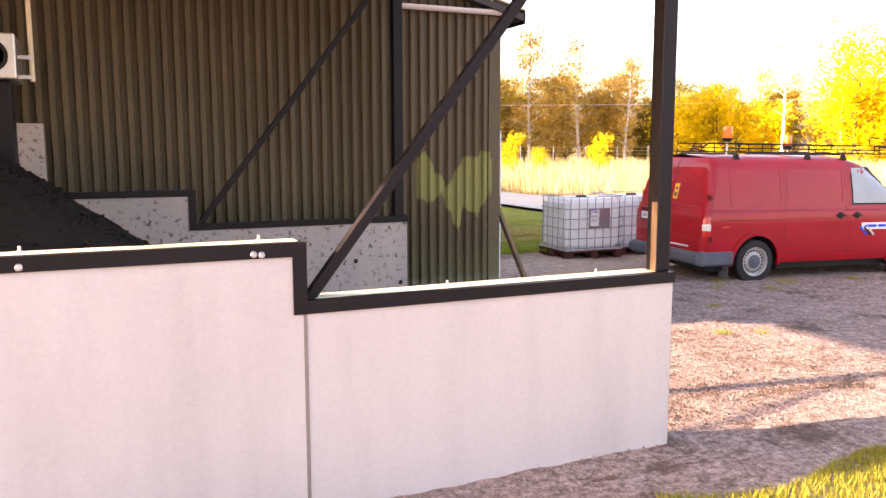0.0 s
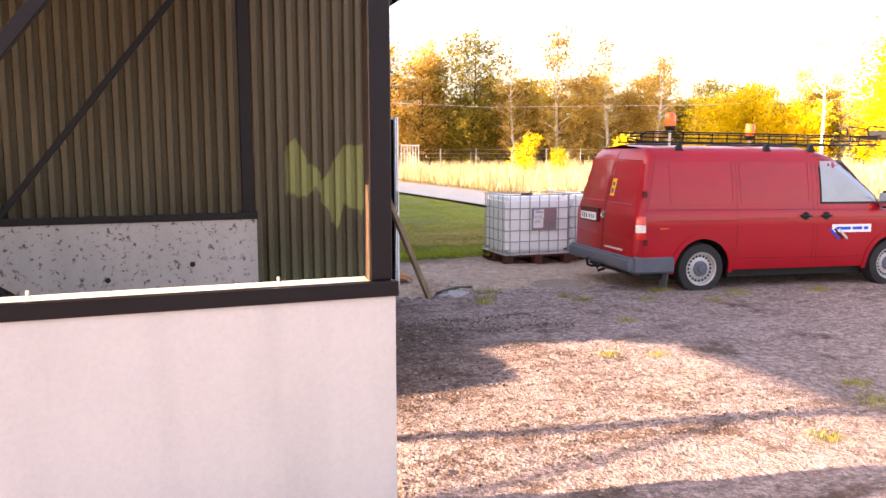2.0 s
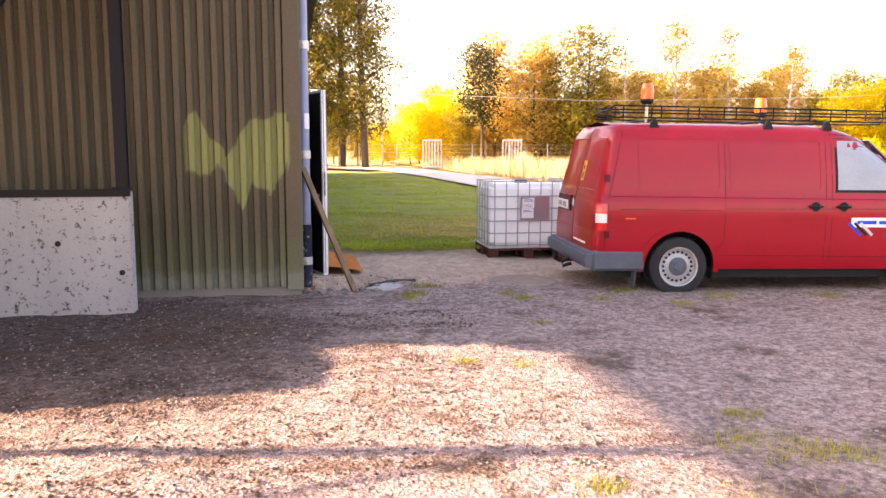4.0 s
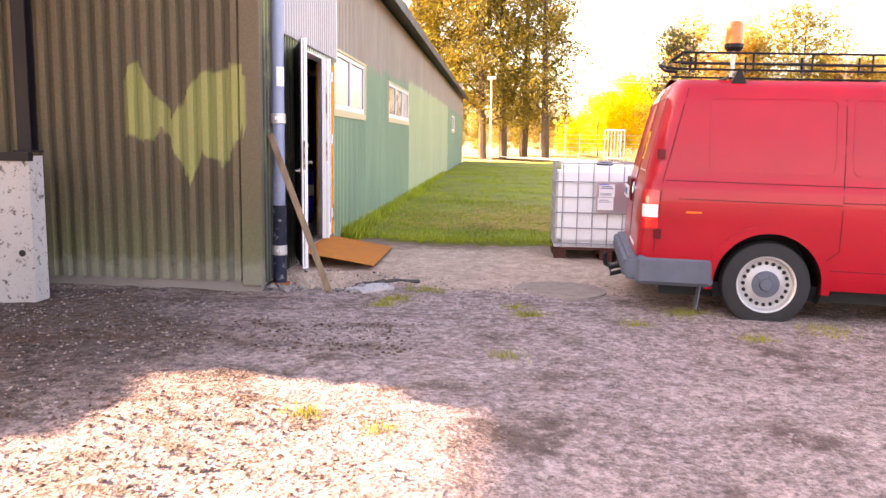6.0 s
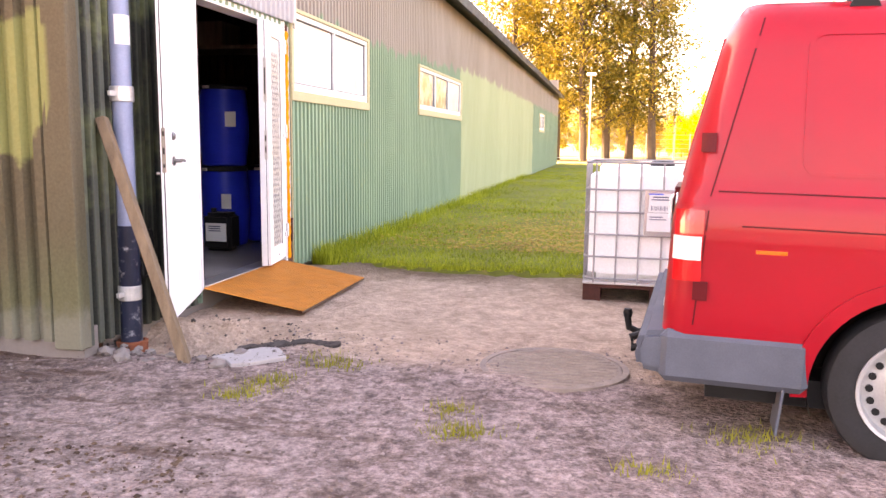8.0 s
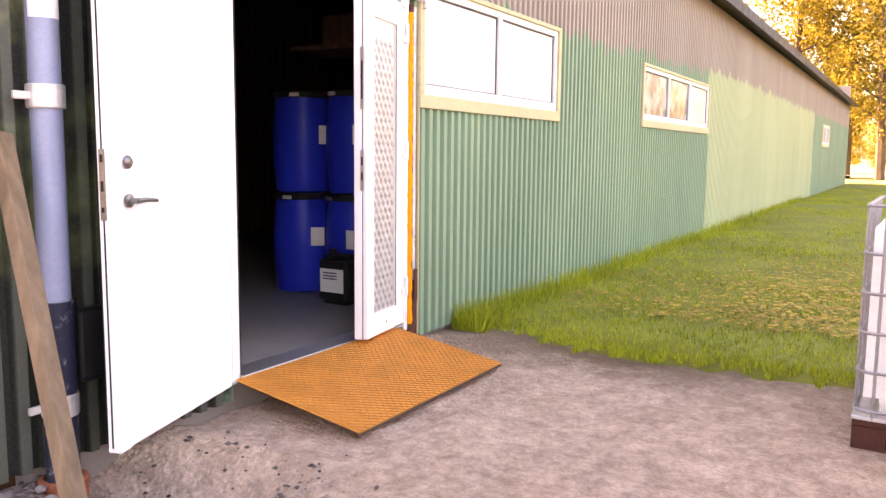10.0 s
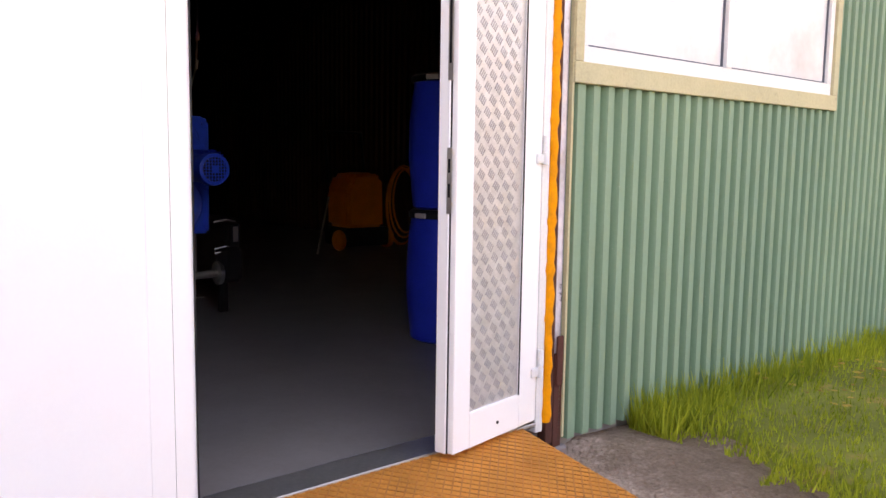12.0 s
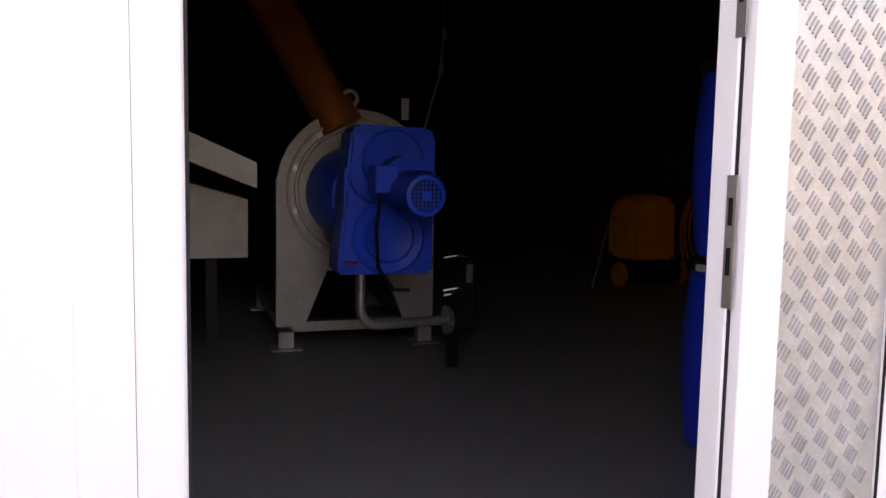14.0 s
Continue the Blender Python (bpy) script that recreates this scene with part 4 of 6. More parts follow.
# downpipe and board at the corner
PX, PY = SX + 0.085, 10.1
M["terracotta"] = worn("terracotta", (0.3, 0.09, 0.045), 0.8, 0, 0.2, 6, 60, 0.2)
dp = thing("downpipe", "blue-grey drainpipe with dark lower sleeve and clamps", "drainpipe")
part("upper_pipe", tube(bmesh.new(), [(PX, PY, 0.62), (PX, PY, 3.5)], 0.058, 20), "pipe_blue", dp, smooth_on=True)
M["sleeve"] = worn("dark_blue_sleeve", (0.02, 0.024, 0.045), 0.4, 0, 0.4, 6, 60, 0.1, (1, 1, 0.2), dirt=(0.3, 0.3, 0.32))
part("lower_sleeve", tube(bmesh.new(), [(PX, PY, -0.12), (PX + 0.005, PY, 0.66)], 0.064, 20), "sleeve", dp, "scuffed dark blue sleeve", smooth_on=True)
part("collar", lathe(bmesh.new(), [(0.09, -0.14), (0.095, -0.06), (0.075, -0.055), (0.07, -0.14)], 20, pose(PX, PY, 0)), "terracotta", dp, "terracotta drain collar", smooth_on=True)
for z in (1.4, 0.2, 2.6):
    bm = lathe(bmesh.new(), [(0.067, 0), (0.07, 0.005), (0.07, 0.085), (0.067, 0.09)], 20, pose(PX, PY, z))
    box(bm, (PX - 0.01, PY - 0.13, z + 0.03), (PX + 0.01, PY - 0.06, z + 0.06), 0.003)
    part("clamp", bm, "galv", dp, smooth_on=False)
bm = bmesh.new()
arc = [(PX + 0.0595 * math.cos(a), PY + 0.0595 * math.sin(a)) for a in [radians(-85 + 12 * i) for i in range(12)]]
v0 = [bm.verts.new((x, y, 1.73)) for x, y in arc]
v1 = [bm.verts.new((x, y, 1.9)) for x, y in arc]
for i in range(11):
    bm.faces.new((v0[i], v0[i + 1], v1[i + 1], v1[i]))
part("sticker", bm, "label", dp, "white and yellow paper sticker")
part("flap", boxed((PX + 0.03, PY + 0.06, 0.32), (PX + 0.05, PY + 0.2, 0.62), 0.02), "black", dp, "black rubber flap")
bd = Vector((5.1, 9.93, 1.3)), Vector((5.67, 9.81, -0.14))
m_ = Matrix.Translation(bd[1]) @ (bd[0] - bd[1]).to_track_quat('Z', 'Y').to_matrix().to_4x4() @ pose(0, 0, 0, 0, 0, 25)
solid("leaning_board", boxed((-0.036, -0.028, 0), (0.036, 0.028, (bd[0] - bd[1]).length), 0.004, m_), "wood", "weathered grey plank leaning on the drainpipe", "plank")
rng = random.Random(4)
for k in range(22):
    x, y = 5.12 + rng.random() * 0.8, 9.72 + rng.random() * 0.35
    s = 0.02 + 0.035 * rng.random()
    bm = bmesh.new()
    bmesh.ops.create_icosphere(bm, subdivisions=1, radius=s)
    for v in bm.verts:
        v.co = Vector((v.co.x * rng.uniform(0.7, 1.3), v.co.y * rng.uniform(0.6, 1.1), v.co.z * rng.uniform(0.4, 0.8)))
    bm.transform(pose(x, y, ground_z(x, y) + s * 0.15, 0, 0, rng.random() * 360))
    solid("rubble_stone", bm, "conc_foot", "pinkish grey broken stone beside the drain", "stone", "rubble by the drain")
def paving_shard(x, y, r, turn, tip, material, label, seed):
    """A ragged flat lump of broken paving."""
    q = random.Random(seed)
    n = 9
    out = [(r * q.uniform(0.65, 1.15) * math.cos(k * math.tau / n), 0.6 * r * q.uniform(0.65, 1.15) * math.sin(k * math.tau / n)) for k in range(n)]
    bm = extrude_poly(bmesh.new(), out, -0.02, 0.014, pose(0, 0, 0, 90))
    bmesh.ops.bevel(bm, geom=bm.edges[:], offset=0.005, segments=1, affect='EDGES')
    bm.transform(pose(x, y, ground_z(x, y) + 0.002, tip, -tip, turn))
    solid("paving_shard", bm, material, label, "rubble", "broken paving by the door")


M["asphalt_edge"] = worn("black_broken_asphalt", (0.06, 0.05, 0.046), 0.9, 0, 0.5, 12, 60, 0.6)
paving_shard(6.02, 9.92, 0.24, 20, 3, "conc_dirty", "pale broken concrete slab beside the hollow", 1)
paving_shard(5.84, 10.16, 0.12, 50, 8, "conc_foot", "small pale broken concrete lump beside the hollow", 2)
rng = random.Random(17)
for k in range(30):
    f = k / 29
    x, y = 5.42 + 0.95 * f, 9.98 + 0.28 * f + 0.05 * math.sin(f * 9) + rng.uniform(-0.03, 0.03)
    paving_shard(x, y, rng.uniform(0.03, 0.075), rng.uniform(-30, 60), rng.uniform(2, 12), "asphalt_edge", "black broken asphalt edge round the hollow", 10 + k)

# manhole cover
M["cover"] = worn("dusty_cover", (0.3, 0.235, 0.2), 0.85, 0.0, 0.25, 9, 60, 0.3)
mh = thing("manhole_cover", "round cast iron manhole cover set in the hardstanding", "manhole")
mz = ground_z(7.72, 10.2) + 0.022
part("ring", lathe(bmesh.new(), [(0.42, -0.03), (0.42, 0.0), (0.385, 0.0), (0.385, -0.03)], 40, pose(7.72, 10.2, mz)), "cover", mh)
bm = lathe(bmesh.new(), [(0.38, -0.03), (0.38, -0.004)], 40, pose(7.72, 10.2, mz))
for i in range(-6, 7):
    w = math.sqrt(max(0, 0.36 ** 2 - (i * 0.055) ** 2))
    box(bm, (7.72 - w, 10.2 + i * 0.055 - 0.012, mz - 0.004), (7.72 + w, 10.2 + i * 0.055 + 0.012, mz + 0.003))
part("lid", bm, "cover", mh)


# ---- tank containers ----
def tank_container(at):
    t = thing("tank_container", "white plastic bulk tank in a galvanised cage on pallet", "container tank", "tank containers", at=at)
    L, W = 1.2, 1.0
    bm = boxed((0.03, 0.03, 0.17), (L - 0.03, W - 0.03, 1.1))
    bmesh.ops.bevel(bm, geom=bm.edges[:], offset=0.07, segments=4, affect='EDGES')
    part("tank", bm, "ibc_white", t, "white plastic inner tank", smooth_on=True)
    part("filler_cap", lathe(bmesh.new(), [(0.1, 1.1), (0.1, 1.13), (0.09, 1.14)], 20, pose(L / 2, W / 2, 0)), "black", t)
    r = 0.0085

    def ring(z, g=0.0):
        c = 0.06
        pts = []
        for cx, cy, a0 in ((L - c, W - c, 0), (c, W - c, 90), (c, c, 180), (L - c, c, 270)):
            for k in range(4):
                a = radians(a0 + k * 30)
                pts.append((cx + (c + g) * math.cos(a), cy + (c + g) * math.sin(a), z))
        return tube(bmesh.new(), pts + pts[:1], r, 6, False)
    for z in (0.2, 0.38, 0.56, 0.74, 0.92, 1.135):
        part("cage_hoop", ring(z), "cage", t)
    for i in range(7):
        x = 0.08 + i * (L - 0.16) / 6
        for y in (0.0, W):
            part("cage_bar", tube(bmesh.new(), [(x, y, 0.16), (x, y, 1.135)], r * 0.9, 6), "cage", t)
    for i in range(5):
        y = 0.12 + i * (W - 0.24) / 4
        for x in (0.0, L):
            part("cage_bar", tube(bmesh.new(), [(x, y, 0.16), (x, y, 1.135)], r * 0.9, 6), "cage", t)
    pal = part("pallet", boxed((0, 0, 0.125), (L, W, 0.155), 0.004), "pallet", t, "dark red-brown pallet")
    for x in (0.0, L / 2 - 0.07, L - 0.14):
        part("runner", boxed((x, 0, 0.0), (x + 0.14, W, 0.022)), "pallet", pal)
        for y in (0.0, W / 2 - 0.06, W - 0.12):
            part("block", boxed((x, y, 0.022), (x + 0.14, y + 0.12, 0.125)), "pallet", pal)
    part("tray_rim", boxed((-0.006, -0.006, 0.1555), (L + 0.006, W + 0.006, 0.175), 0.004), "galv", t)
    pl = part("label_plate", boxed((0.46, -0.02, 0.56), (0.9, -0.014, 0.92)), "plate", t, "bare metal plate reflecting red")
    part("paper", boxed((0.49, -0.0235, 0.75), (0.67, -0.0205, 0.9)), "label", pl)
    part("paper", boxed((0.48, -0.0235, 0.6), (0.66, -0.0205, 0.745)), "label", pl)
    for z, a, b, h in ((0.865, 0.52, 0.64, 0.01), (0.845, 0.51, 0.65, 0.01), (0.71, 0.5, 0.6, 0.008), (0.69, 0.5, 0.63, 0.008)):
        part("print_bar", boxed((a, -0.0245, z), (b, -0.0236, z + h)), "ink", pl)
    for k in range(12):
        part("barcode_bar", boxed((0.51 + k * 0.011, -0.0245, 0.765), (0.51 + k * 0.011 + 0.003 + 0.003 * (k % 3 == 0), -0.0236, 0.8)), "ink", pl)
    part("print_bar", boxed((0.49, -0.0245, 0.888), (0.6, -0.0236, 0.898)), "blue", pl)
    return t


M["cage"] = worn("dull_galvanised_tube", (0.33, 0.32, 0.33), 0.45, 0.5, 0.2, 20, 120, 0.05)
M["plate"] = worn("grey_plate", (0.6, 0.57, 0.6), 0.25, 0.7, 0.06, 3, 80, 0.02)
ibc = tank_container(pose(7.81, 12.24, ground_z(8.3, 12.6) + 0.0, 0, 0, -1.5))
copy_thing(ibc, pose(9.08, 12.36, ground_z(9.5, 12.6) - 0.0, 0, 0, 1.0))


# ---- van ----
M["seam"] = worn("dark_seam", (0.1, 0.003, 0.006), 0.5, 0, 0.1, 5, 50, 0.0)
# opaque pane; its pale grey stands in for reflections and the view inside
M["van_glass"] = worn("van_glass", (0.28, 0.31, 0.34), 0.05, 0, 0.1, 2, 50, 0.0)
M["lamp_red"] = worn("red_lens", (0.6, 0.01, 0.012), 0.15, 0, 0.1, 9, 80, 0.0, coat=0.5)
M["lamp_clear"] = worn("clear_lens", (0.7, 0.68, 0.66), 0.12, 0, 0.1, 30, 150, 0.1)
M["amber"] = worn("amber_lens", (0.85, 0.13, 0.003), 0.3, 0, 0.15, 30, 120, 0.2, coat=0.4)
M["chrome"] = worn("chrome", (0.7, 0.7, 0.7), 0.1, 1.0, 0.05, 9, 90, 0.0)
M["sticker_yellow"] = worn("yellow_sticker", (0.85, 0.45, 0.02), 0.5, 0, 0.08, 9, 90, 0.0)


def lerp_table(tab, v):
    if v <= tab[0][0]:
        return tab[0][1]
    for (a, fa), (b, fb) in zip(tab, tab[1:]):
        if v <= b:
            return fa + (fb - fa) * (v - a) / (b - a)
    return tab[-1][1]


V_W = [(0.22, 0.89), (0.4, 0.93), (0.6, 0.945), (0.95, 0.95), (1.08, 0.935), (1.1, 0.925), (1.4, 0.885), (1.75, 0.81), (1.85, 0.765), (1.91, 0.69)]
V_R = [(0.22, 0.03), (0.45, 0.0), (1.0, 0.02), (1.3, 0.08), (1.8, 0.2), (1.91, 0.27)]
V_F = [(0.22, 4.8), (0.5, 4.89), (0.78, 4.85), (0.93, 4.72), (1.02, 4.45), (1.13, 4.05), (1.45, 3.68), (1.8, 3.22), (1.91, 2.95)]
AXLES, ARCH, WHEEL = (1.0, 4.0), 0.405, 0.335


def v_half(x, z):
    w, r, f = lerp_table(V_W, z), lerp_table(V_R, z), lerp_table(V_F, z)
    d, e = max(0.0, x - r), max(0.0, f - x)
    if d < 0.1:
        w -= 0.1 - math.sqrt(max(0, 0.01 - (0.1 - d) ** 2))
    if e < 0.4:
        w -= 0.28 * (1 - math.sqrt(max(0, 1 - ((0.4 - e) / 0.4) ** 2)))
    return w


def van_body():
    bm = bmesh.new()
    xs = [0, 0.01, 0.03, 0.06, 0.1] + [0.15 + 0.05 * i for i in range(86)] + [4.5, 4.6, 4.7, 4.78, 4.84, 4.89]
    zs = [0.31 + 0.04 * i for i in range(16)] + [0.95, 1.0, 1.04, 1.08, 1.1, 1.2, 1.3, 1.4, 1.5, 1.6, 1.7, 1.75, 1.8, 1.85, 1.88, 1.91]
    sides = {}
    for s in (-1, 1):
        grid = []
        for z in zs:
            r, f = lerp_table(V_R, z), lerp_table(V_F, z)
            row = []
            for x in xs:
                xx, zz = min(max(x, r), f), z
                for ax in AXLES:
                    dx, dz = xx - ax, zz - WHEEL
                    q = math.hypot(dx, dz)
                    if q < ARCH and q > ARCH - 0.09:
                        xx, zz = ax + dx * ARCH / q, WHEEL + dz * ARCH / q
                row.append(bm.verts.new((xx, s * v_half(xx, zz), zz)))
            grid.append(row)
        sides[s] = grid
        for j in range(len(zs) - 1):
            for i in range(len(xs) - 1):
                q = (grid[j][i], grid[j][i + 1], grid[j + 1][i + 1], grid[j + 1][i])
                c = sum((v.co for v in q), Vector()) / 4
                if any(math.hypot(c.x - ax, c.z - WHEEL) < ARCH - 0.012 for ax in AXLES):
                    continue
                bm.faces.new(q if s < 0 else q[::-1])
    L, R = sides[1], sides[-1]
    for j in range(len(zs) - 1):
        for i in (0, len(xs) - 1):
            q = (R[j][i], R[j + 1][i], L[j + 1][i], L[j][i])
            bm.faces.new(q if i == 0 else q[::-1])
    mids = [bm.verts.new(((R[-1][i].co + L[-1][i].co) / 2) + Vector((0, 0, 0.05))) for i in range(len(xs))]
    for i in range(len(xs) - 1):
        bm.faces.new((R[-1][i], R[-1][i + 1], mids[i + 1], mids[i]))
        bm.faces.new((mids[i], mids[i + 1], L[-1][i + 1], L[-1][i]))
    bmesh.ops.remove_doubles(bm, verts=bm.verts[:], dist=0.002)
    return bm


def van_strip(pts, width, off, s=-1, depth=0.006):
    """A thin band laid along the van's side through (x, z) points."""
    bm = bmesh.new()
    rows2 = []
    for i, (x, z) in enumerate(pts):
        a, b = Vector(pts[max(i - 1, 0)]), Vector(pts[min(i + 1, len(pts) - 1)])
        d = (b - a).normalized()
        n = Vector((-d.y, d.x)) * width / 2
        row = []
        for k in (-1, 1):
            px, pz = x + n.x * k, z + n.y * k
            row.append(bm.verts.new((px, s * (v_half(px, pz) + off), pz)))
        rows2.append(row)
    for a, b in zip(rows2, rows2[1:]):
        bm.faces.new((a[0], b[0], b[1], a[1]))
    r = bmesh.ops.extrude_face_region(bm, geom=bm.faces[:])
    for v in r["geom"]:
        if isinstance(v, bmesh.types.BMVert):
            v.co.y -= s * depth
    bmesh.ops.recalc_face_normals(bm, faces=bm.faces[:])
    return bm


def van_patch(x0, x1, f0, f1, off, s=-1, n=10, m=5):
    """A panel on the side between the curves z = f0(x) and z = f1(x)."""
    bm = bmesh.new()
    g = []
    for i in range(n + 1):
        x = x0 + (x1 - x0) * i / n
        g.append([bm.verts.new((x, s * (v_half(x, f0(x) + (f1(x) - f0(x)) * j / m) + off), f0(x) + (f1(x) - f0(x)) * j / m)) for j in range(m + 1)])
    for a, b in zip(g, g[1:]):
        for j in range(m):
            bm.faces.new((a[j], b[j], b[j + 1], a[j + 1]))
    r = bmesh.ops.extrude_face_region(bm, geom=bm.faces[:])
    for v in r["geom"]:
        if isinstance(v, bmesh.types.BMVert):
            v.co.y -= s * 0.012
    bmesh.ops.recalc_face_normals(bm, faces=bm.faces[:])
    return bm


def line(a, b, n=12):
    return [(a[0] + (b[0] - a[0]) * i / n, a[1] + (b[1] - a[1]) * i / n) for i in range(n + 1)]


def rounded(x0, x1, z0, z1, r=0.06):
    pts = []
    for cx, cz, a0 in ((x1 - r, z1 - r, 0), (x0 + r, z1 - r, 90), (x0 + r, z0 + r, 180), (x1 - r, z0 + r, 270)):
        pts += [(cx + r * math.cos(radians(a0 + 22.5 * k)), cz + r * math.sin(radians(a0 + 22.5 * k))) for k in range(5)]
    out = []
    for a, b in zip(pts, pts[1:] + pts[:1]):
        out += line(a, b, 6 if math.hypot(a[0] - b[0], a[1] - b[1]) > 0.2 else 1)[:-1]
    return out + out[:2]


def rear_x(z):
    return lerp_table(V_R, z)


def van():
    t = thing("van", "dusty red panel van with roof ladder rack and beacons", "van", at=pose(8.323, 10.18, -0.125, 0, 0.6, -6))
    body = part("body", van_body(), "red", t, "dusty red painted body", smooth_on=True)
    for s in (-1, 1):
        for pts in (line((1.5, 1.86), (1.5, 0.62)), line((2.68, 1.86), (2.68, 0.42)), line((2.75, 1.84), (2.75, 0.42)), line((1.5, 0.62), (1.36, 0.5), 3),
                    line((0.2, 1.12), (4.0, 1.1), 40), line((0.3, 0.98), (1.5, 0.97)), line((1.5, 0.99), (3.95, 1.0), 24), line((1.45, 0.47), (3.5, 0.45), 24), line((3.98, 1.1), (3.86, 0.75), 6),
                    line((0.13, 0.55), (0.17, 1.1), 8), line((0.17, 1.1), (0.34, 1.84), 10), line((2.75, 1.84), (3.2, 1.8), 5), line((3.2, 1.8), (4.0, 1.12), 14)):
            part("seam", van_strip(pts, 0.007, 0.001, s), "seam", body)
        for rect in ((0.52, 1.44, 1.2, 1.77), (1.56, 2.62, 1.2, 1.77)):
            part("pressed_panel", van_strip(rounded(*rect), 0.016, 0.004, s), "red", body)
        # wheel arch flares and liners
        for ax in AXLES:
            pts = [(ax + (ARCH + 0.03) * math.cos(radians(a)), WHEEL + (ARCH + 0.03) * math.sin(radians(a))) for a in range(-8, 189, 7)]
            part("arch_flare", van_strip(pts, 0.065, 0.012, s, 0.03), "red", body)
            bm = bmesh.new()
            ring0 = [(ax + ARCH * math.cos(radians(a)), WHEEL + ARCH * math.sin(radians(a))) for a in range(-20, 201, 10)]
            a_ = [bm.verts.new((x, s * 0.93, z)) for x, z in ring0]
            b_ = [bm.verts.new((x, s * 0.55, z)) for x, z in ring0]
            for i in range(len(ring0) - 1):
                bm.faces.new((a_[i], a_[i + 1], b_[i + 1], b_[i]))
            bm.faces.new(b_)
            part("arch_liner", bm, "black", body)
        # cab window
        top = lambda x: min(1.77, 1.77 - max(0, x - 3.12) * 0.82)
        part("cab_window_seal", van_patch(2.79, 3.8, lambda x: 1.18, lambda x: top(x) + 0.02, 0.002, s), "black", body)
        part("cab_window", van_patch(2.82, 3.72, lambda x: 1.21, lambda x: top(x) - 0.01, 0.006, s), "van_glass", body, "cab side window, pale reflections put into its colour")
        # handles, mirror
        for hx in (2.55, 2.88):
            bm = boxed((hx - 0.085, s * 0.925 - 0.02, 1.01), (hx + 0.085, s * 0.925 + 0.035 * 0 + 0.02, 1.035), 0.008)
            bm.transform(Matrix.Translation((0, s * 0.035, 0)))
            hd = part("door_handle", bm, "black", body)
            part("handle_recess", lathe(bmesh.new(), [(0.055, 0), (0.055, 0.004), (0.03, 0.005)], 16, pose(hx, s * 0.945, 1.02, 90 if s < 0 else -90)), "black", hd)
        bm = boxed((3.72, s * 1.03 - 0.1, 1.12), (3.86, s * 1.03 + 0.1, 1.36))
        bmesh.ops.bevel(bm, geom=bm.edges[:], offset=0.04, segments=3, affect='EDGES')
        mi = part("wing_mirror", bm, "black", body, "black wing mirror", smooth_on=True)
        part("mirror_glass", boxed((3.712, s * 1.03 - 0.075, 1.15), (3.719, s * 1.03 + 0.075, 1.33), 0.002), "chrome", mi)
        part("mirror_arm", boxed((3.76, min(s * 0.88, s * 0.95), 1.14), (3.84, max(s * 0.88, s * 0.95), 1.2), 0.01), "black", mi)
        part("side_repeater", van_patch(4.05, 4.1, lambda x: 0.88, lambda x: 0.92, 0.004, s, 3, 2), "lamp_clear", body)
        part("side_reflector", van_patch(0.36, 0.48, lambda x: 0.87, lambda x: 0.885, 0.003, s, 4, 2), "amber", body)
        # tail lamp
        tl = part("tail_lamp", van_patch(0.035, 0.15, lambda x: 0.74, lambda x: 1.04, 0.012, s, 6, 6), "lamp_red", body, "red and clear tail lamp")
        part("clear_lens", van_patch(0.03, 0.145, lambda x: 0.83, lambda x: 0.93, 0.018, s, 6, 3), "lamp_clear", tl)
        for hz in (0.66, 1.28):
            part("door_hinge", van_patch(0.12, 0.18, lambda x: hz, lambda x: hz + 0.08, 0.014, s, 3, 3), "seam", body)
        # mudflap
        part("mud_flap", boxed((-0.006, -0.1, -0.36), (0.006, 0.1, 0.0), 0.004, pose(0.52, s * 0.84, 0.46, 0, 5, 0)), "bumper", t)
    # company sign on the cab door
    sg = part("door_sign", van_patch(2.98, 3.62, lambda x: 0.79, lambda x: 0.9, 0.004, -1, 8, 3), "label", body, "white sign with blue unreadable lettering")
    for a, b, z0, z1 in ((3.05, 3.28, 0.825, 0.865), (3.31, 3.47, 0.825, 0.865), (3.5, 3.57, 0.825, 0.865)):
        part("print_bar", van_patch(a, b, lambda x: z0, lambda x: z1, 0.0052, -1, 4, 2), "blue", sg)
    for k, mt in enumerate(("blue", "black", "galv")):
        part("stripe", van_strip(line((2.95 + 0.07 * k, 0.84), (3.1 + 0.07 * k, 0.7), 4), 0.03, 0.0055, -1), mt, sg)
    # rear: doors, lettering, plate, badge, sticker
    for y0, y1 in ((-0.76, -0.06), (0.06, 0.76)):
        for pts in ([(y0, 1.18), (y1, 1.18)], [(y1, 1.18), (y1 * 0.95, 1.76)], [(y0, 1.18), (y0 * 0.93, 1.76)], [(y0 * 0.93, 1.76), (y1 * 0.93, 1.76)]):
            bm = tube(bmesh.new(), [(rear_x(z) - 0.0, y, z) for y, z in line(*pts, 8)], 0.007, 6)
            part("door_pressing", bm, "red", body)
    part("seam", tube(bmesh.new(), [(rear_x(z), 0.0, z) for z in (0.5, 0.75, 1.0, 1.3, 1.55, 1.8, 1.88)], 0.006, 4), "seam", body)
    part("plate_recess", boxed((rear_x(0.9) - 0.02, 0.12, 0.88), (rear_x(0.9) + 0.02, 0.72, 1.08), 0.006), "seam", body)
    np_ = part("number_plate", boxed((-0.03, 0.17, 0.9), (-0.012, 0.66, 1.01), 0.003), "label", body, "white number plate")
    for k in range(6):
        part("print_bar", boxed((-0.032, 0.22 + k * 0.065 + (0.03 if k > 2 else 0), 0.925), (-0.0305, 0.25 + k * 0.065 + (0.03 if k > 2 else 0), 0.985)), "ink", np_)
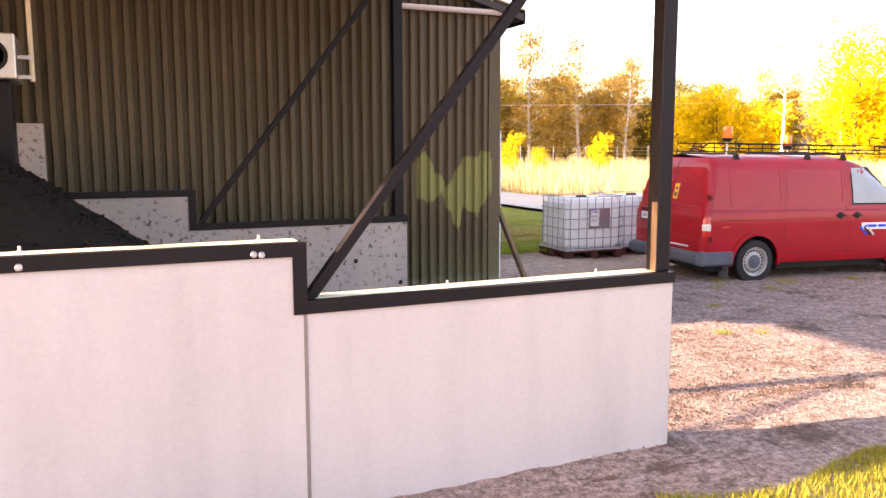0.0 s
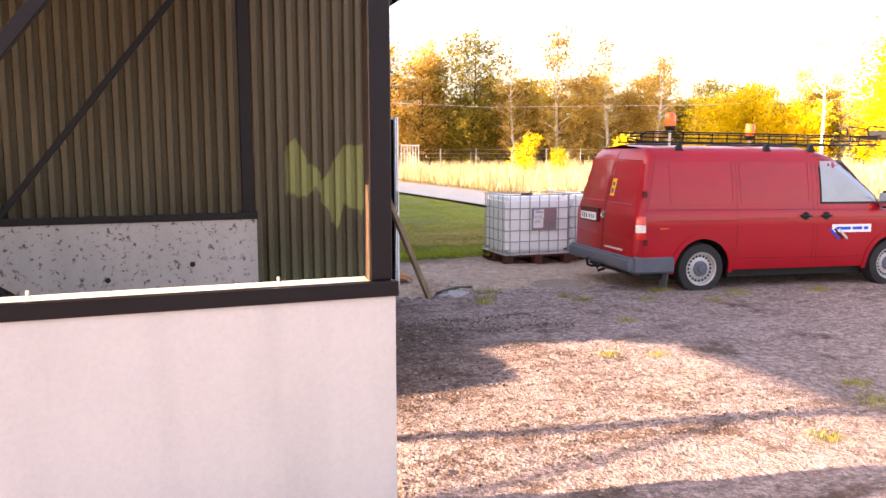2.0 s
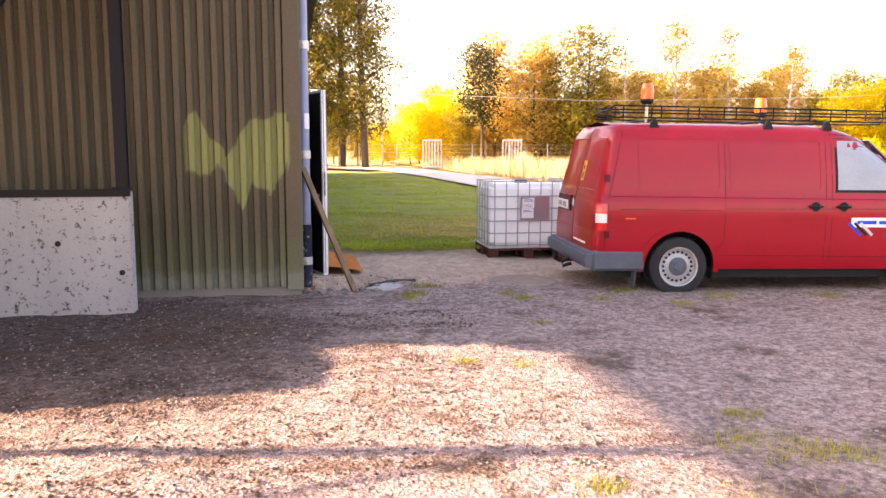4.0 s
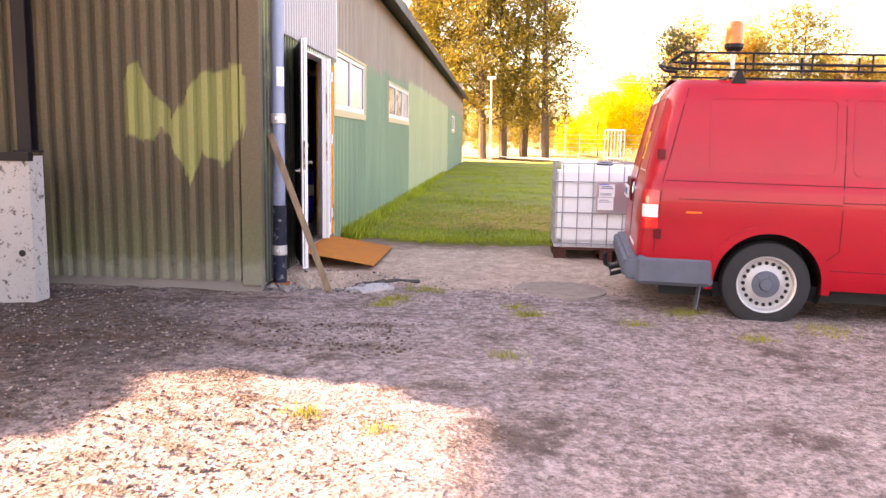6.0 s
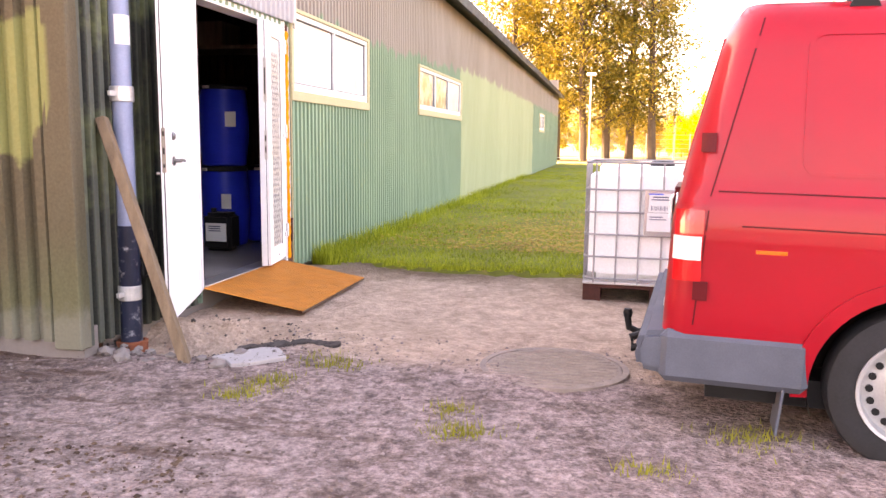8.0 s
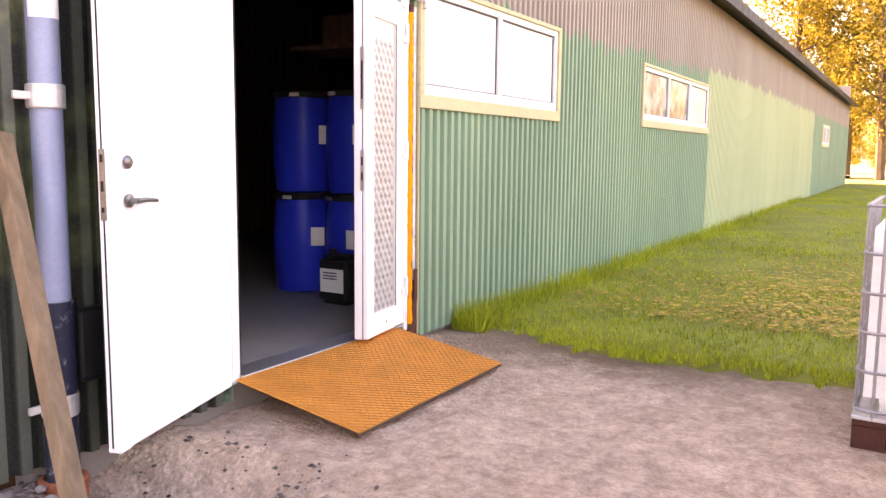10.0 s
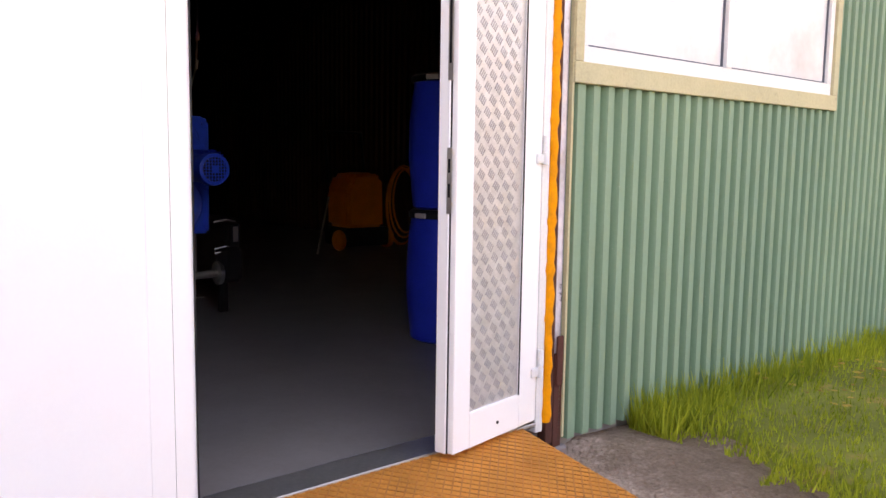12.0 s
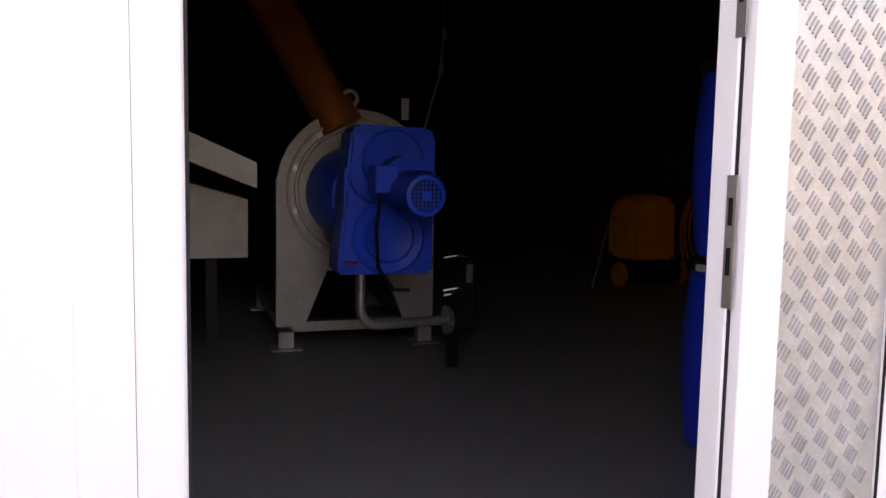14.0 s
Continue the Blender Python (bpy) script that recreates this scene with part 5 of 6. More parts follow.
    part("badge", lathe(bmesh.new(), [(0.055, 0), (0.055, 0.008), (0.045, 0.012), (0.042, 0.008)], 20, pose(0.018, 0.02, 1.0, 0, -90)), "chrome", body)
    m_ = pose(0.11, -0.12, 1.38, 0, 12, 0)
    st = part("warning_sticker", boxed((-0.018, -0.055, -0.12), (-0.01, 0.055, 0.12), 0, m_), "sticker_yellow", body, "yellow warning sticker")
    for z0, z1 in ((0.02, 0.07), (-0.09, -0.02)):
        part("print_bar", boxed((-0.0195, -0.03, z0), (-0.0185, 0.03, z1), 0, m_), "ink", st)
    for k in range(9):
        part("letter_bar", boxed((-0.004, -0.62 + k * 0.06, 0.56), (-0.0005, -0.582 + k * 0.06, 0.585)), "label", body)
    bm = extrude_poly(bmesh.new(), [(-0.09, 0.33), (-0.11, 0.42), (-0.08, 0.5), (0.14, 0.52), (0.14, 0.3)], -0.93, 0.93)
    bmesh.ops.bevel(bm, geom=bm.edges[:], offset=0.025, segments=2, affect='EDGES')
    bp = part("rear_bumper", bm, "bumper", t, "scuffed blue-grey plastic bumper", smooth_on=True)
    for s in (-1, 1):
        part("bumper_corner", boxed((0.0, s * 0.86 - 0.095, 0.29), (0.6, s * 0.86 + 0.095, 0.52), 0.03), "bumper", bp)
    bm = boxed((4.6, -0.88, 0.25), (4.95, 0.88, 0.6))
    bmesh.ops.bevel(bm, geom=bm.edges[:], offset=0.08, segments=3, affect='EDGES')
    part("front_bumper", bm, "bumper", t, smooth_on=True)
    part("underbody", boxed((0.2, -0.8, 0.2), (4.7, 0.8, 0.32)), "black", t)
    part("windscreen", extrude_poly(bmesh.new(), [(4.04, 1.16), (3.3, 1.78), (3.29, 1.77), (4.03, 1.15)], -0.66, 0.66), "van_glass", body)
    for s in (-1, 1):
        part("headlamp", boxed((4.55, s * 0.68 - 0.15, 0.68), (4.83, s * 0.68 + 0.15, 0.86), 0.04), "lamp_clear", body)
    bm = tube(bmesh.new(), [(0.1, 0.0, 0.3), (-0.15, 0.0, 0.28), (-0.2, 0.0, 0.3), (-0.21, 0.0, 0.36)], 0.02, 10)
    lathe(bm, [(0.012, 0.34), (0.022, 0.36), (0.027, 0.385), (0.02, 0.405)], 12, pose(-0.21, 0, 0))
    th = part("tow_bar", bm, "black", t, "black tow ball", smooth_on=True)
    part("tow_socket", tube(bmesh.new(), [(-0.06, -0.25, 0.28), (-0.16, -0.25, 0.25), (-0.17, -0.22, 0.3), (-0.08, -0.21, 0.33)], 0.022, 8), "black", t)
    # wheels
    for ax in AXLES:
        for s in (-1, 1):
            W = pose(ax, s * 0.83, WHEEL, 90 if s < 0 else -90)
            ty = thing("wheel", "black tyre on a silver steel wheel", "")
            ty.parent = t
            for k in list(ty.keys()):
                del ty[k]
            ty.matrix_basis = W
            part("tyre", lathe(bmesh.new(), [(0.215, -0.09), (0.29, -0.1), (0.325, -0.085), (0.335, -0.05), (0.335, 0.05), (0.325, 0.085), (0.29, 0.1), (0.215, 0.092), (0.21, 0.0)], 40, None, False), "rubber", ty, smooth_on=True)
            part("rim", lathe(bmesh.new(), [(0.225, 0.085), (0.222, 0.1), (0.208, 0.095), (0.196, 0.05), (0.165, 0.045), (0.14, 0.052), (0.115, 0.066), (0.03, 0.072)], 40, None, False), "silver", ty, smooth_on=True)
            bm = bmesh.new()
            for k in range(20):
                a = k * math.tau / 20
                lathe(bm, [(0.0155, 0.0), (0.0155, 0.012)], 8, pose(0.165 * math.cos(a), 0.165 * math.sin(a), 0.044))
            part("vent_holes", bm, "black", ty)
            bm = lathe(bmesh.new(), [(0.106, 0.068), (0.102, 0.08), (0.052, 0.088), (0.045, 0.1), (0.02, 0.102)], 20)
            for k in range(5):
                lathe(bm, [(0.012, 0.08), (0.01, 0.092)], 6, pose(0.065 * math.cos(k * 1.2566), 0.065 * math.sin(k * 1.2566), 0))
            part("hub_cap", bm, "bumper", ty)
    # roof bars, ladder tray, beacons
    for x in (0.72, 2.05, 2.75):
        bm = tube(bmesh.new(), [(x, -0.72, 1.97), (x, 0.72, 1.97)], 0.014, 8)
        for s in (-1, 1):
            extrude_poly(bm, [(x - 0.06, 1.88), (x + 0.06, 1.88), (x + 0.02, 1.97), (x - 0.02, 1.97)], s * 0.7 - 0.025, s * 0.7 + 0.025)
        part("roof_bar", bm, "black", t, "black roof bar with feet")
    ld = part("roof_ladder", tube(bmesh.new(), [(0.3, -0.6, 2.13), (0.22, -0.58, 2.07), (0.22, -0.3, 2.07), (0.3, -0.28, 2.13)], 0.012, 6), "black", t, "long black tubular ladder tray")
    for y, z in ((-0.6, 2.13), (0.22, 2.13), (-0.6, 2.0), (0.22, 2.0), (-0.44, 2.06)):
        part("rail", tube(bmesh.new(), [(0.3, y, z), (3.6, y, z - 0.02), (4.0, y, z - 0.01)], 0.009, 6), "black", ld)
    part("end_loop", tube(bmesh.new(), [(0.3, -0.6, 2.0), (0.18, -0.58, 2.01), (0.14, -0.5, 2.04), (0.14, -0.38, 2.04), (0.2, -0.28, 2.01), (0.3, -0.28, 2.0)], 0.012, 6), "black", ld)
    for k in range(9):
        x = 0.4 + k * 0.44
        part("rung", tube(bmesh.new(), [(x, -0.6, 2.13), (x, -0.6, 2.0), (x, -0.28, 2.0), (x, -0.28, 2.13)], 0.009, 6), "black", ld)
    TM = pose(3.78, -0.41, 2.12, 0, 8, 0)
    bm = boxed((0, -0.19, -0.006), (0.34, 0.19, 0.006), 0.002, TM)
    box(bm, (0.325, -0.19, 0.006), (0.34, 0.19, 0.13), 0, TM)
    tr = part("front_tray", bm, "black", ld, "black tray at the ladder's front end")
    for yy in (-0.2, 0.2):
        part("hoop", tube(bmesh.new(), [TM @ Vector(p) for p in ((0, yy, 0), (-0.04, yy, 0.1), (0.0, yy, 0.14), (0.3, yy, 0.15), (0.36, yy, 0.08), (0.34, yy, 0))], 0.009, 6), "black", tr)
    for bx, by, down in ((0.7, -0.5, 0.0), (2.35, 0.1, -0.1)):
        bc = part("beacon_stem", tube(bmesh.new(), [(bx, by, 1.95), (bx, by, 2.16 + down)], 0.018, 8), "galv", t)
        part("beacon_base", lathe(bmesh.new(), [(0.05, 2.15), (0.075, 2.18), (0.075, 2.21)], 20, pose(bx, by, down)), "black", bc)
        part("beacon_lens", lathe(bmesh.new(), [(0.07, 2.21), (0.072, 2.3), (0.066, 2.36), (0.05, 2.385)], 20, pose(bx, by, down)), "amber", bc, "amber beacon dome", smooth_on=True)
    return t


van()

# ---- inside the barn ----


def drum(at):
    t = thing("drum", "tall blue plastic drum with black clamp ring", "drum", "blue drums", at=at)
    part("barrel", lathe(bmesh.new(), [(0.2, 0), (0.225, 0.015), (0.235, 0.12), (0.252, 0.3), (0.252, 0.5), (0.238, 0.68), (0.225, 0.76), (0.225, 0.79)], 32), "drum_blue", t, smooth_on=True)
    part("clamp_ring", lathe(bmesh.new(), [(0.236, 0.775), (0.242, 0.785), (0.242, 0.81), (0.23, 0.82)], 32), "black", t, smooth_on=True)
    part("lid", lathe(bmesh.new(), [(0.228, 0.8), (0.22, 0.828), (0.05, 0.832)], 32), "black", t)
    part("latch", boxed((-0.04, -0.262, 0.78), (0.04, -0.243, 0.81), 0.004), "galv", t)
    part("label", boxed((0.1, -0.2485, 0.4), (0.21, -0.2445, 0.55), 0, pose(0, 0, 0, 0, 0, 22)), "label", t, "white paper label")
    return t


d1 = drum(pose(3.52, 13.45, FLOOR, 0, 0, 10))
copy_thing(d1, pose(3.52, 13.46, FLOOR + 0.83, 0, 0, 25))
copy_thing(d1, pose(4.03, 13.52, FLOOR, 0, 0, -25))
copy_thing(d1, pose(4.04, 13.52, FLOOR + 0.83, 0, 0, -15))
copy_thing(d1, pose(3.75, 13.95, FLOOR, 0, 0, 0))
copy_thing(d1, pose(4.3, 14.0, FLOOR, 0, 0, 0))
jug = thing("canister", "black plastic canister with a white printed label", "canister")
bm = boxed((4.05, 12.98, FLOOR), (4.35, 13.22, FLOOR + 0.38))
bmesh.ops.bevel(bm, geom=bm.edges[:], offset=0.04, segments=3, affect='EDGES')
part("body", bm, "black", jug, smooth_on=True)
part("label", boxed((4.09, 12.975, FLOOR + 0.1), (4.31, 12.9795, FLOOR + 0.28)), "label", jug)
for k in range(3):
    part("print_bar", boxed((4.12, 12.973, FLOOR + 0.2 + 0.022 * k), (4.25, 12.9745, FLOOR + 0.21 + 0.022 * k)), "ink", jug)
part("neck", tube(bmesh.new(), [(4.12, 13.1, FLOOR + 0.37), (4.12, 13.1, FLOOR + 0.42)], 0.03, 12), "black", jug)
shelf = thing("wall_shelf", "brown high shelf board carrying cartons", "shelf")
part("board", boxed((3.0, 13.9, 2.15), (SX - 0.155, 14.5, 2.19)), "wood", shelf)
part("bracket", boxed((SX - 0.22, 13.95, 1.9), (SX - 0.155, 14.0, 2.15)), "black_steel", shelf)
solid("carton", boxed((3.3, 14.0, 2.195), (3.8, 14.45, 2.46), 0.008), "wood", "brown cardboard carton on the high shelf", "carton")

# screw press machine
BACK = Matrix.Translation((6.34, 11.14, 1.25)) @ Matrix.Scale(1.11, 4) @ Matrix.Translation((-6.34, -11.14, -1.25))
mc = thing("screw_press", "grey screw press with a blue gearbox and motor", "machine")
pts_ = [(11.66, 0.34), (11.66, 1.2)] + [(12.13 + 0.47 * math.cos(radians(a)), 1.13 + 0.47 * math.sin(radians(a))) for a in range(172, 7, -12)] + [(12.6, 1.2), (12.6, 0.34), (12.42, 0.34), (12.3, 0.66), (11.95, 0.66), (11.82, 0.34)]
bm = bmesh.new()
extrude_poly(bm, [(y - 12.13, z) for y, z in pts_], -0.03, 0.03, pose(1.72, 12.13, 0, 0, 0, 90))
bm.transform(BACK)
ep = part("end_plate", bm, "machine_grey", mc, "grey steel end plate")
for r, rr in ((0.36, 0.014), (0.41, 0.008)):
    bm = tube(bmesh.new(), [(1.765, 12.13 + r * math.cos(radians(a)), 1.13 + r * math.sin(radians(a))) for a in range(0, 361, 12)], rr, 6, False)
    bm.transform(BACK)
    part("flange_ring", bm, "machine_grey", ep)
for k in range(10):
    a = radians(18 + 36 * k)
    part("bolt", lathe(bmesh.new(), [(0.018, 0), (0.018, 0.014)], 6, BACK @ pose(1.75, 12.13 + 0.385 * math.cos(a), 1.13 + 0.385 * math.sin(a), 0, 90)), "steel", ep)
bm = lathe(bmesh.new(), [(0.3, 0), (0.3, 0.62), (0.26, 0.7)], 28, pose(1.25, 12.2, 1.1, 0, 90))
part("neck", bm, "blue", mc, "blue coupling housing", smooth_on=True)
gy0, gy1, gz0, gz1 = 11.93, 12.45, 0.70, 1.48
bm = extrude_poly(bmesh.new(), [(-0.27, gz0), (0.25, gz0), (0.26, gz1 - 0.03), (0.22, gz1), (-0.16, gz1 + 0.01), (-0.2, gz1 - 0.02)], -0.14, 0.14, pose(2.1, 12.19, 0, 0, 0, 90))
bmesh.ops.bevel(bm, geom=bm.edges[:], offset=0.018, segments=2, affect='EDGES')
gb = part("gearbox", bm, "blue", mc, "blue cast gearbox", smooth_on=True)
X = 2.24
for (cy, cz, r) in ((12.19, 0.9, 0.2), (12.19, 0.9, 0.14), (12.21, 1.3, 0.17)):
    bm = lathe(bmesh.new(), [(r, -0.02), (r, 0.012), (r - 0.015, 0.022), (r - 0.03, 0.016)], 32, pose(X + (0.012 if r == 0.14 else 0), cy, cz, 0, 90))
    part("cover", bm, "blue", gb, smooth_on=True)
part("rib", boxed((X - 0.01, 11.95, 0.0), (X + 0.012, 11.965, 0.28), 0.004, pose(0, 0.35 * 0, 0.98)), "blue", gb)
part("rib", tube(bmesh.new(), [(X, 11.96, 1.25), (X, 12.02, 1.13), (X, 12.1, 1.08)], 0.012, 6), "blue", gb)
for cy, cz in ((12.0, 1.44), (12.2, 1.45), (12.4, 1.43), (11.98, 1.28), (11.97, 1.15), (12.42, 1.0), (11.97, 0.75), (12.42, 0.75)):
    part("bolt", lathe(bmesh.new(), [(0.012, 0), (0.012, 0.012)], 6, pose(X, cy, cz, 0, 90)), "blue", gb)
bm = tube(bmesh.new(), [(X - 0.02, 12.24, 1.2), (X + 0.16, 12.25, 1.2)], 0.13, 24)
mt = part("motor_flange", bm, "blue", mc, smooth_on=True)
bm = tube(bmesh.new(), [(X + 0.1, 12.21, 1.15), (X + 0.55, 12.22, 1.14)], 0.088, 24)
mo_fins = bmesh.new()
for k in range(24):
    a = k * math.tau / 24
    box(mo_fins, (0, -0.002, 0.085), (0.36, 0.002, 0.1), 0, pose(X + 0.13, 12.25, 1.157) @ pose(0, 0, 0, math.degrees(a)))
mo = part("motor", bm, "blue", mc, "blue finned electric motor")
tagged(part("cooling_fins", mo_fins, "blue", mo), kind="stuff")
bm = lathe(bmesh.new(), [(0.098, 0), (0.1, 0.06), (0.094, 0.085), (0.075, 0.09), (0.072, 0.084)], 28, pose(X + 0.5, 12.22, 1.14, 0, 90))
part("fan_cowl", bm, "blue", mo, smooth_on=True)
part("fan_opening", lathe(bmesh.new(), [(0.073, 0), (0.073, 0.004)], 24, pose(X + 0.586, 12.22, 1.14, 0, 90)), "black", mo)
bm = bmesh.new()
for k in range(-3, 4):
    w = math.sqrt(0.072 ** 2 - (k * 0.019) ** 2)
    tube(bm, [(X + 0.594, 12.22 - w, 1.14 + k * 0.019), (X + 0.594, 12.22 + w, 1.14 + k * 0.019)], 0.0032, 4)
    tube(bm, [(X + 0.594, 12.22 + k * 0.019, 1.14 - w), (X + 0.594, 12.22 + k * 0.019, 1.14 + w)], 0.0032, 4)
box(bm, (X + 0.596, 12.197, 1.117), (X + 0.6, 12.243, 1.163), 0.001)
part("fan_grille", bm, "blue", mo)
part("terminal_box", boxed((X + 0.13, 12.05, 1.14), (X + 0.28, 12.17, 1.28), 0.008), "blue", mo)
part("cable", tube(bmesh.new(), [(X + 0.2, 12.1, 1.14), (X + 0.16, 12.09, 0.95), (X + 0.08, 12.12, 0.75), (X - 0.1, 12.25, 0.6), (X - 0.4, 12.42, 0.55)], 0.01, 6), "black", mo)
part("arrow_mark", boxed((X + 0.001, 11.96, 0.76), (X + 0.003, 12.03, 0.775), 0, None), "lamp_red", gb, "small red arrow mark")
bm = tube(bmesh.new(), [(1.72 + 0.02, 12.08 + 0.045 * math.cos(radians(a)), 1.66 + 0.045 * math.sin(radians(a))) for a in range(0, 361, 24)], 0.014, 6, False)
bm.transform(BACK)
part("lifting_eye", bm, "machine_grey", mc)
bm = box(bmesh.new(), (1.62, 11.68, 0.3), (1.72, 12.6, 0.36), 0.004)
box(bm, (0.2, 11.68, 0.3), (1.72, 11.76, 0.36))
box(bm, (0.2, 12.52, 0.3), (1.72, 12.6, 0.36))
bm.transform(BACK)
part("base_frame", bm, "machine_grey", mc)
for x in (1.68, 0.3):
    for y in (11.72, 12.56):
        bm = box(bmesh.new(), (x - 0.04, y - 0.045, 0.2), (x + 0.04, y + 0.045, 0.3), 0.003)
        box(bm, (x - 0.08, y - 0.09, 0.197), (x + 0.08, y + 0.09, 0.209))
        bm.transform(BACK)
        part("foot", bm, "machine_grey", mc)
pp = [(1.9, 12.12, 0.7), (1.9, 12.12, 0.46)] + [(1.9, 12.22 - 0.1 * math.cos(radians(a)), 0.46 - 0.1 * math.sin(radians(a))) for a in (20, 40, 60, 80)] + [(1.9, 12.26, 0.36), (1.88, 12.66, 0.37)]
part("outlet_pipe", tube(bmesh.new(), pp, 0.03, 14), "steel", mc, "stainless outlet bend", smooth_on=True)
part("pipe_flange", lathe(bmesh.new(), [(0.085, 0), (0.085, 0.03), (0.05, 0.032)], 18, pose(1.88, 12.64, 0.37, -90)), "steel", mc)
part("valve_body", boxed((1.8, 12.66, 0.3), (1.96, 12.82, 0.56), 0.03), "black", mc)
part("control_head", boxed((1.84, 12.72, 0.56), (1.94, 12.8, 0.73), 0.01), "black", mc)
part("control_cover", boxed((1.941, 12.745, 0.6), (1.946, 12.785, 0.71), 0.002), "steel", mc)
for zz in (0.52, 0.55, 0.745):
    part("valve_link", tube(bmesh.new(), [(1.9, 12.62, zz), (1.92, 12.7, zz + 0.015), (1.9, 12.78, zz)], 0.007, 6), "dark_steel", mc)
part("valve_stand", boxed((1.85, 12.66, FLOOR), (1.9, 12.72, 0.3)), "black", mc)
M["copper"] = worn("rust_orange_chute", (0.62, 0.2, 0.05), 0.35, 0.6, 0.25, 3, 40, 0.1)
part("inlet_chute", tube(bmesh.new(), [(1.2, 12.15, 1.5), (0.9, 11.75, 2.3), (0.8, 11.6, 2.6)], [0.15, 0.15, 0.15], 20), "copper", mc, "rust-orange inlet chute", smooth_on=True)
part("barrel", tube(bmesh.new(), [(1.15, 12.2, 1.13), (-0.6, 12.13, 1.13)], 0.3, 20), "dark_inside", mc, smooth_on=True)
part("tag", boxed((1.25, 12.52, 1.58), (1.26, 12.57, 1.72)), "label", mc)
hp = thing("feed_hopper", "grey sloping feed hopper beside the press", "hopper")
part("chute_edge", extrude_poly(bmesh.new(), [(-0.6, 1.55), (0.0, 1.28), (0.0, 1.14), (-0.6, 1.38)], -0.6, 0.0, pose(1.2, 11.55, 0, 0, 0, 90)), "machine_grey", hp)
part("bin", extrude_poly(bmesh.new(), [(-0.7, 0.68), (0.0, 0.68), (0.0, 1.05), (-0.7, 1.25)], 0.05, 0.7, pose(1.2, 11.55, 0, 0, 0, 90)), "machine_grey", hp)
part("leg", boxed((0.75, 11.3, FLOOR), (0.82, 11.37, 0.7)), "black", hp)
part("leg", boxed((0.75, 10.9, FLOOR), (0.82, 10.97, 0.7)), "machine_grey", hp)
hs = thing("hanging_hose", "thin grey hose hanging above the press", "hose")
part("hose", tube(bmesh.new(), [(1.2, 12.69, 1.5), (1.2, 12.74, 1.7), (1.2, 12.8, 1.9), (1.2, 12.82, 2.2), (1.2, 12.82, 3.55)], 0.01, 6), "steel", hs)
part("coupling", tube(bmesh.new(), [(1.2, 12.8, 1.9), (1.2, 12.81, 1.97)], 0.018, 8), "galv", hs)
part("coupling", tube(bmesh.new(), [(1.2, 12.82, 2.12), (1.2, 12.82, 2.18)], 0.018, 8), "galv", hs)
# pressure washer and hose on the partition
wsr = thing("pressure_washer", "orange-yellow pressure washer with black handle", "pressure washer")
bm = extrude_poly(bmesh.new(), [(-0.28, 0.36), (0.27, 0.34), (0.25, 0.98), (0.1, 1.05), (-0.2, 1.02), (-0.3, 0.8)], -0.25, 0.25, pose(-1.1, 15.85, 0, 0, 0, 90))
bmesh.ops.bevel(bm, geom=bm.edges[:], offset=0.05, segments=3, affect='EDGES')
part("hood", bm, "yellow", wsr, smooth_on=True)
part("chassis", boxed((-1.4, 15.55, FLOOR + 0.05), (-0.85, 16.2, 0.36), 0.03), "black", wsr)
for y in (15.5, 16.22):
    part("wheel", lathe(bmesh.new(), [(0.12, -0.03), (0.13, 0), (0.12, 0.03), (0.05, 0.035)], 20, pose(-0.95, y, FLOOR + 0.13, 90)), "yellow", wsr)
part("handle", tube(bmesh.new(), [(-1.35, 15.6, 0.9), (-1.45, 15.6, 1.55), (-1.45, 16.15, 1.55), (-1.35, 16.15, 0.9)], 0.025, 8), "black", wsr)
part("lance", tube(bmesh.new(), [(-0.8, 15.1, FLOOR), (-0.95, 15.35, 0.75)], 0.012, 6), "steel", wsr)
ch = thing("coiled_hose", "yellow hose coiled on a partition hook", "hose")
rng = random.Random(8)
for k in range(4):
    c = (-1.2 + rng.uniform(-0.05, 0.05), 16.62 - 0.03 * k, 0.62 + rng.uniform(-0.05, 0.05))
    rx, rz = 0.28 + 0.03 * k, 0.42 + 0.04 * k
    part("coil", tube(bmesh.new(), [(c[0] + 0.15 + rx * math.sin(radians(a)), c[1], c[2] + rz * math.cos(radians(a))) for a in range(0, 361, 15)], 0.014, 6, False), "yellow", ch)
part("hook", boxed((-1.1, 16.6, 1.1), (-1.04, 16.78, 1.14)), "black_steel", ch)

# ---- plants ----


def leaf_mat(name, a, b_, trans=0.35):
    m, nt, bs = base(name, 0.6)
    g = nt.nodes.new("ShaderNodeNewGeometry")
    c = ramp_node(nt, g.outputs["Random Per Island"], [(0.0, a), (1.0, b_)])
    c = mix(nt, 0.3, c, ramp_node(nt, noise_node(nt, 0.6, 3), [(0.35, tuple(v * 0.5 for v in a)), (0.65, b_)]))
    nt.links.new(c, bs.inputs["Base Color"])
    tr = nt.nodes.new("ShaderNodeBsdfTranslucent")
    nt.links.new(c, tr.inputs[0])
    mx = nt.nodes.new("ShaderNodeMixShader")
    mx.inputs[0].default_value = trans
    nt.links.new(bs.outputs[0], mx.inputs[1])
    nt.links.new(tr.outputs[0], mx.inputs[2])
    nt.links.new(mx.outputs[0], nt.nodes["Material Output"].inputs[0])
    return m


